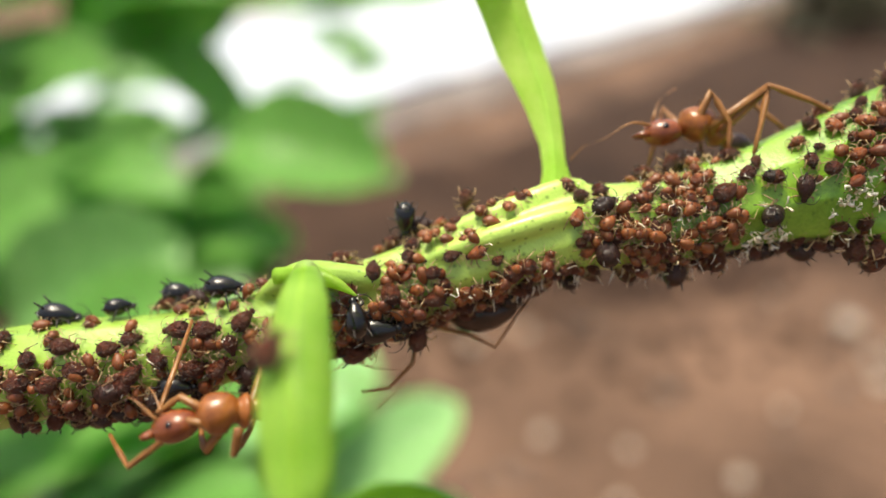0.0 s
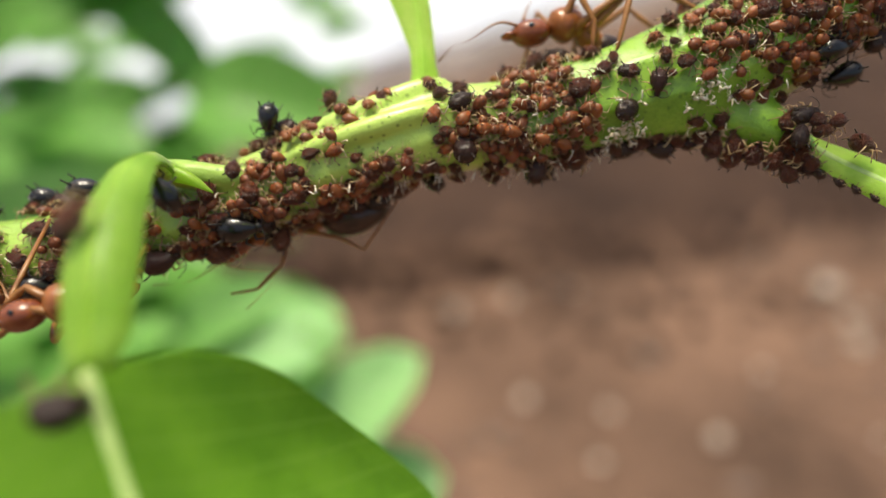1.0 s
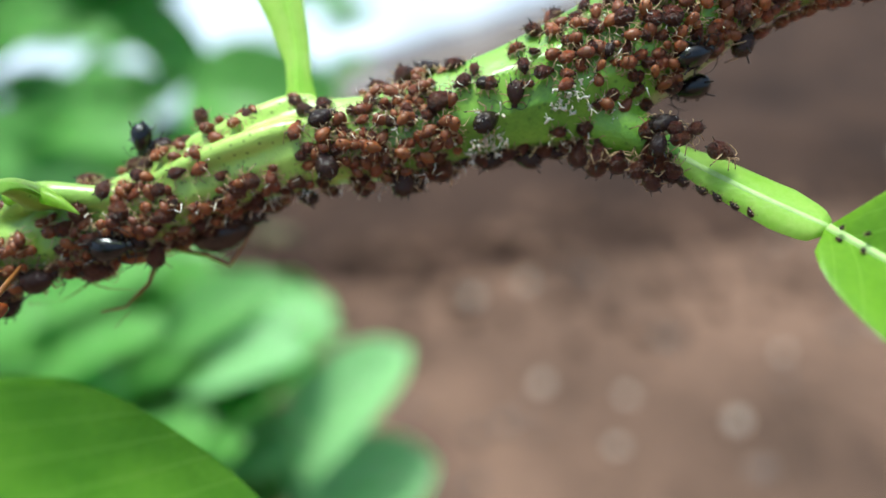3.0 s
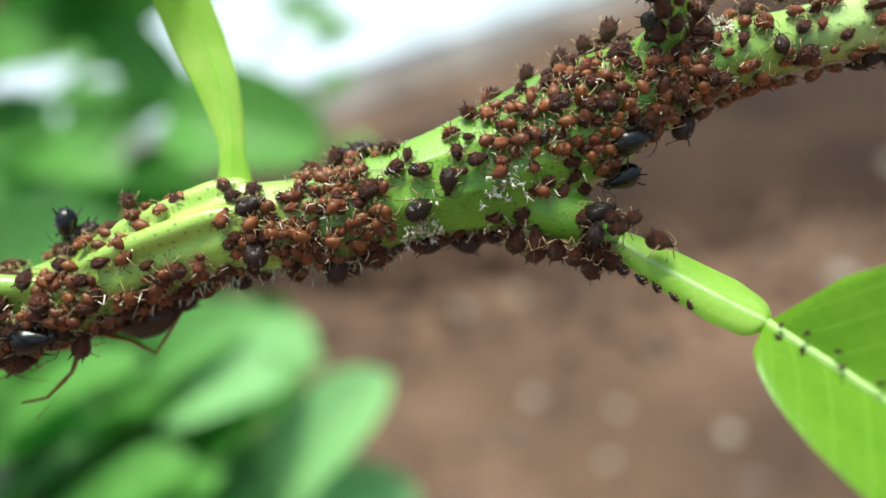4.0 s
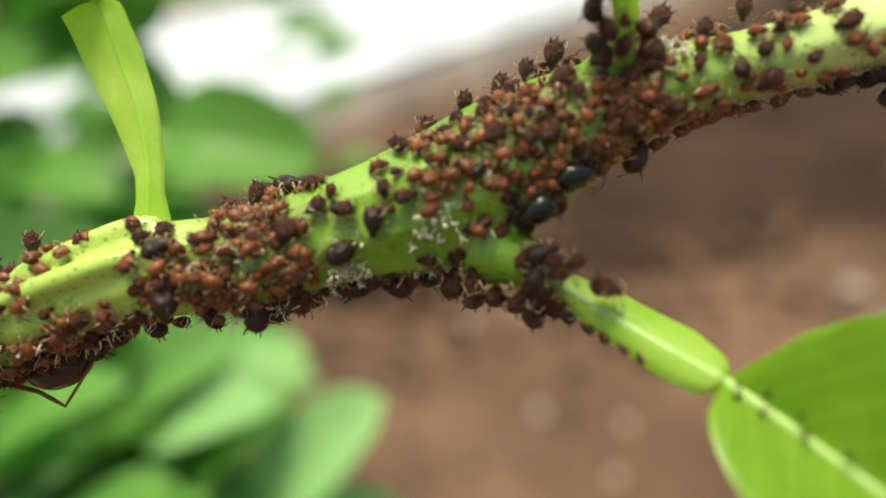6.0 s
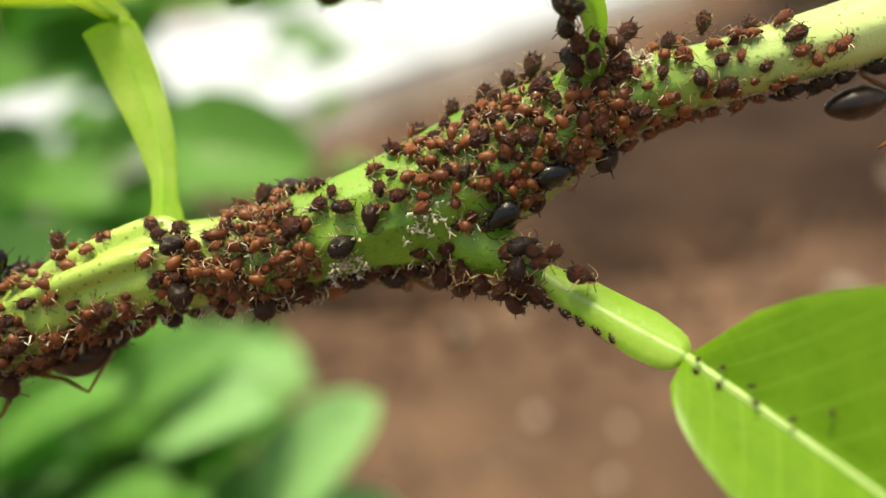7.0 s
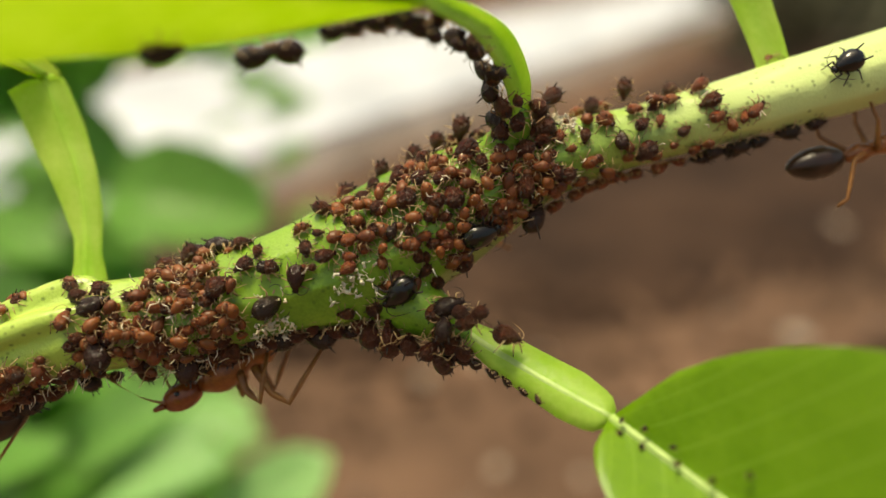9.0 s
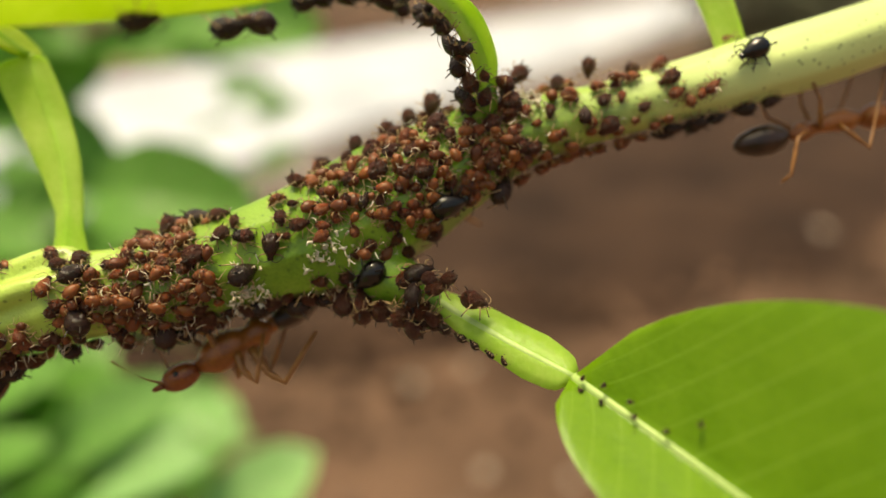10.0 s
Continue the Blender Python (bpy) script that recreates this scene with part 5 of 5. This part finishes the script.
ANT_TOP, O_TOP = make_ant("amber ant standing on top of the stem", (11.8, 41.2, 6.8), (14.0, 41.4, 7.1), (15.2, 41.5, 7.6), (17.0, 42.2, 6.8), (19.2, 43.8, 5.8),
    [[(14.6, 40.9, 7.1), (15.4, 40.4, 9.2), (16.4, 40.2, 7.4), (16.2, 39.9, 5.0)], [(15.4, 40.9, 7.1), (18.6, 40.2, 9.5), (18.0, 39.8, 7.2), (17.4, 39.6, 5.0)],
     [(16.2, 41.0, 7.0), (18.9, 40.6, 9.6), (21.4, 40.4, 8.6), (23.4, 40.2, 7.4)], [(14.6, 42.2, 7.1), (13.6, 43.4, 8.8), (12.6, 43.0, 5.2)],
     [(15.4, 42.2, 7.1), (16.0, 43.6, 9.2), (15.8, 43.0, 5.6)], [(16.2, 42.2, 7.0), (19.2, 43.6, 9.2), (21.2, 42.8, 7.2)]],
    [[(12.2, 40.9, 7.3), (10.9, 40.7, 7.4), (9.4, 40.7, 6.5), (8.3, 41.0, 6.1), (7.5, 41.2, 5.3)], [(12.5, 41.8, 7.8), (13.0, 42.2, 9.0), (14.0, 42.4, 9.8)]], ANT_DARK, ANT_RED, 1.6)
ANT_FAR, O_FAR = make_ant("dark-bellied orange ant hanging below the upper stem", (57.6, 41.0, 10.4), (55.4, 40.8, 10.1), (53.4, 40.7, 9.9), (50.6, 40.6, 9.1), (47.1, 40.5, 8.6),
    [[(51.6, 40.2, 9.3), (50.6, 39.6, 8.8), (49.9, 39.4, 6.6), (49.4, 39.6, 6.2)], [(52.4, 40.2, 9.4), (52.0, 39.4, 11.0), (51.6, 39.6, 12.6)],
     [(53.6, 40.2, 9.6), (54.8, 39.4, 8.0), (56.4, 39.8, 12.6)], [(51.6, 41.2, 9.4), (50.0, 41.8, 10.6), (49.4, 41.4, 11.9)],
     [(52.6, 41.2, 9.6), (52.4, 42.0, 11.4), (52.2, 41.6, 12.8)], [(53.6, 41.2, 9.8), (55.0, 42.0, 11.2), (55.6, 41.4, 13.2)]],
    [[(57.2, 40.6, 10.8), (59.2, 40.2, 11.6), (61.0, 40.0, 10.4)], [(57.2, 41.4, 10.8), (59.4, 41.8, 12.0), (61.4, 41.6, 11.4)]], ANT_DARK, None, 1.05, 0.58)
ANT_NODE, O_NODE = make_ant("orange ant creeping under the node", (11.3, 41.3, -3.3), (13.3, 41.5, -2.4), (15.2, 41.6, -1.2), (17.3, 42.6, -0.2), (20.2, 44.2, 1.6),
    [[(15.6, 41.0, -1.6), (16.0, 40.6, -2.6), (16.8, 40.4, -3.3), (17.2, 40.9, -0.6)], [(16.4, 41.0, -1.4), (17.4, 40.6, -2.8), (18.4, 40.4, -3.4), (20.2, 41.0, -0.6)],
     [(14.6, 41.0, -1.6), (14.2, 40.4, -0.4), (13.6, 40.2, -0.2)], [(15.6, 42.2, -1.6), (15.2, 43.0, -3.2), (14.2, 42.8, -0.6)],
     [(16.2, 42.4, -1.4), (17.0, 43.4, -3.0), (18.2, 43.0, -0.2)], [(14.6, 42.2, -1.6), (13.0, 43.0, -1.2), (12.4, 42.6, -0.6)]],
    [[(11.7, 40.9, -3.2), (10.3, 40.6, -2.7), (8.6, 40.8, -1.7)], [(11.7, 41.6, -2.8), (10.9, 41.8, -1.4), (9.8, 41.6, -0.8)]], ANT_DARK, ANT_RED, 1.65, 0.5)
ANT_BACK, O_BACK = make_ant("dark red-brown ant behind the lower side of the stem", (-5.9, 41.0, -5.9), (-3.6, 41.6, -5.2), (-1.8, 42.6, -4.6), (0.6, 42.7, -4.2), (4.6, 41.6, -3.2),
    [[(-0.4, 42.2, -4.6), (1.6, 41.8, -5.0), (3.2, 41.4, -5.7), (5.2, 41.4, -2.8)], [(-1.4, 42.2, -4.8), (-1.6, 41.0, -6.6), (-3.0, 40.8, -8.0), (-4.6, 41.0, -8.3)],
     [(-2.2, 42.0, -4.9), (-3.2, 41.0, -3.6), (-4.0, 40.2, -3.6)], [(-0.6, 43.2, -4.4), (0.2, 44.6, -3.4), (1.0, 43.0, -1.4)],
     [(-1.4, 43.2, -4.4), (-1.6, 44.8, -3.4), (-1.4, 43.2, -2.2)], [(-2.2, 43.0, -4.4), (-3.6, 44.4, -4.0), (-4.2, 43.2, -3.2)]],
    [[(-5.2, 40.7, -6.4), (-3.8, 40.4, -6.8), (-1.8, 40.4, -7.2), (-3.6, 40.6, -9.2)], [(-5.2, 41.4, -6.4), (-7.2, 41.4, -7.6), (-9.4, 41.6, -7.8)]], ANT_DARK, ANT_RED)

WALKER = aphid("black", stance(*on_stem(29.4, 3.6), 20, 2.15))
STROLLER = aphid("black", stance(*on_stem(55, 14.6), 20, 1.9))
CLIMBER = aphid("black", stance(Vector((-4.7, 36.8, -3.6)), Vector((0.6, -0.8, -0.1)).normalized(), 110, 2.1))


def motions():
    rows = []
    for t, x, z, heading in ((0, 30.4, 4.4, 208), (1.0, 30.4, 4.5, 208), (2.0, 30.2, 4.6, 208), (3.5, 29.0, 3.9, 195), (4.0, 28.5, 4.1, 195), (4.5, 27.9, 4.4, 200), (5.0, 27.7, 4.7, 205),
                             (5.5, 27.3, 4.4, 205), (7.0, 26.1, 3.7, 215), (7.5, 25.9, 3.6, 215), (8.0, 25.6, 3.2, 230), (8.5, 25.3, 2.9, 235), (9.0, 24.5, 2.9, 230),
                             (9.5, 24.1, 2.5, 230), (10.0, 24.1, 2.1, 235)):
        place, n = on_stem(x, z, 0.3)
        if t < 4:
            place, n = Vector((x, 40.0, z)), Vector((0.1, -0.8, -0.6)).normalized()
        rows.append((t, stance(place, n, heading, 2.15)))
    walk(WALKER, rows)
    rows = []
    for t, x, z in ((0, 56, 15.2), (7.5, 55.5, 15.0), (8.5, 51.8, 14.0), (9.0, 49.8, 13.7), (9.5, 47.8, 13.5), (10.0, 47.2, 13.3)):
        place, n = on_stem(x, z)
        rows.append((t, stance(place, n, 205, 1.9)))
    walk(STROLLER, rows)
    # from the stem up onto the hanging leaf's stalk
    rows = []
    for t, x, y, z, heading in ((0, -4.7, 36.8, -3.6, 95), (0.5, -5.6, 36.0, -3.6, 110), (1.0, -6.0, 34.3, -2.7, 130), (1.5, -6.3, 32.0, -2.5, 150), (2.2, -6.6, 30.4, -2.9, 170), (10.0, -6.6, 30.2, -3.0, 170)):
        rows.append((t, stance(Vector((x, y, z)), Vector((0.5, -0.85, 0.15)).normalized(), heading, 2.1)))
    walk(CLIMBER, rows)
    walk(ANT_NODE, [(0, shifted(O_NODE, 8.5, 5.0, 7.0)), (6.0, shifted(O_NODE, 7.5, 5.0, 6.0)), (7.0, shifted(O_NODE, 4.2, 3.0, 2.4)), (7.5, shifted(O_NODE, 2.6, 2.0, 1.5)), (8.0, shifted(O_NODE, 1.2, 0.6, 0.9)),
                    (8.5, shifted(O_NODE, 0.7, 0, -0.3)), (9.0, shifted(O_NODE)), (9.5, shifted(O_NODE, -0.5, 0, -0.8)), (10.0, shifted(O_NODE, 1.1, 0, -0.8))])
    walk(ANT_FAR, [(0, shifted(O_FAR, -2.0, 0, 0.4)), (4.5, shifted(O_FAR, -2.3, 0, 0.4)), (7.0, shifted(O_FAR, -2.4, 0, -0.2)), (7.5, shifted(O_FAR, -2.3, 0, -0.3)),
                   (8.0, shifted(O_FAR, -1.2, 0, -0.4)), (9.0, shifted(O_FAR, 0.2, 0, -0.1)), (10.0, shifted(O_FAR, -0.4, 0, -0.2))])
    walk(ANT_BACK, [(0, shifted(O_BACK)), (2.0, shifted(O_BACK)), (3.5, shifted(O_BACK, -1.1, 0, -0.2)), (10.0, shifted(O_BACK, -1.1, 0, -0.2))])
    walk(ANT_TOP, [(0, shifted(O_TOP)), (1.5, shifted(O_TOP, 0.3)), (2.2, shifted(O_TOP, 1.8, 0, 0)), (3.2, shifted(O_TOP, 8.0, 6.0, -2.0)), (10.0, shifted(O_TOP, 8.5, 6.2, -2.6))])


motions()
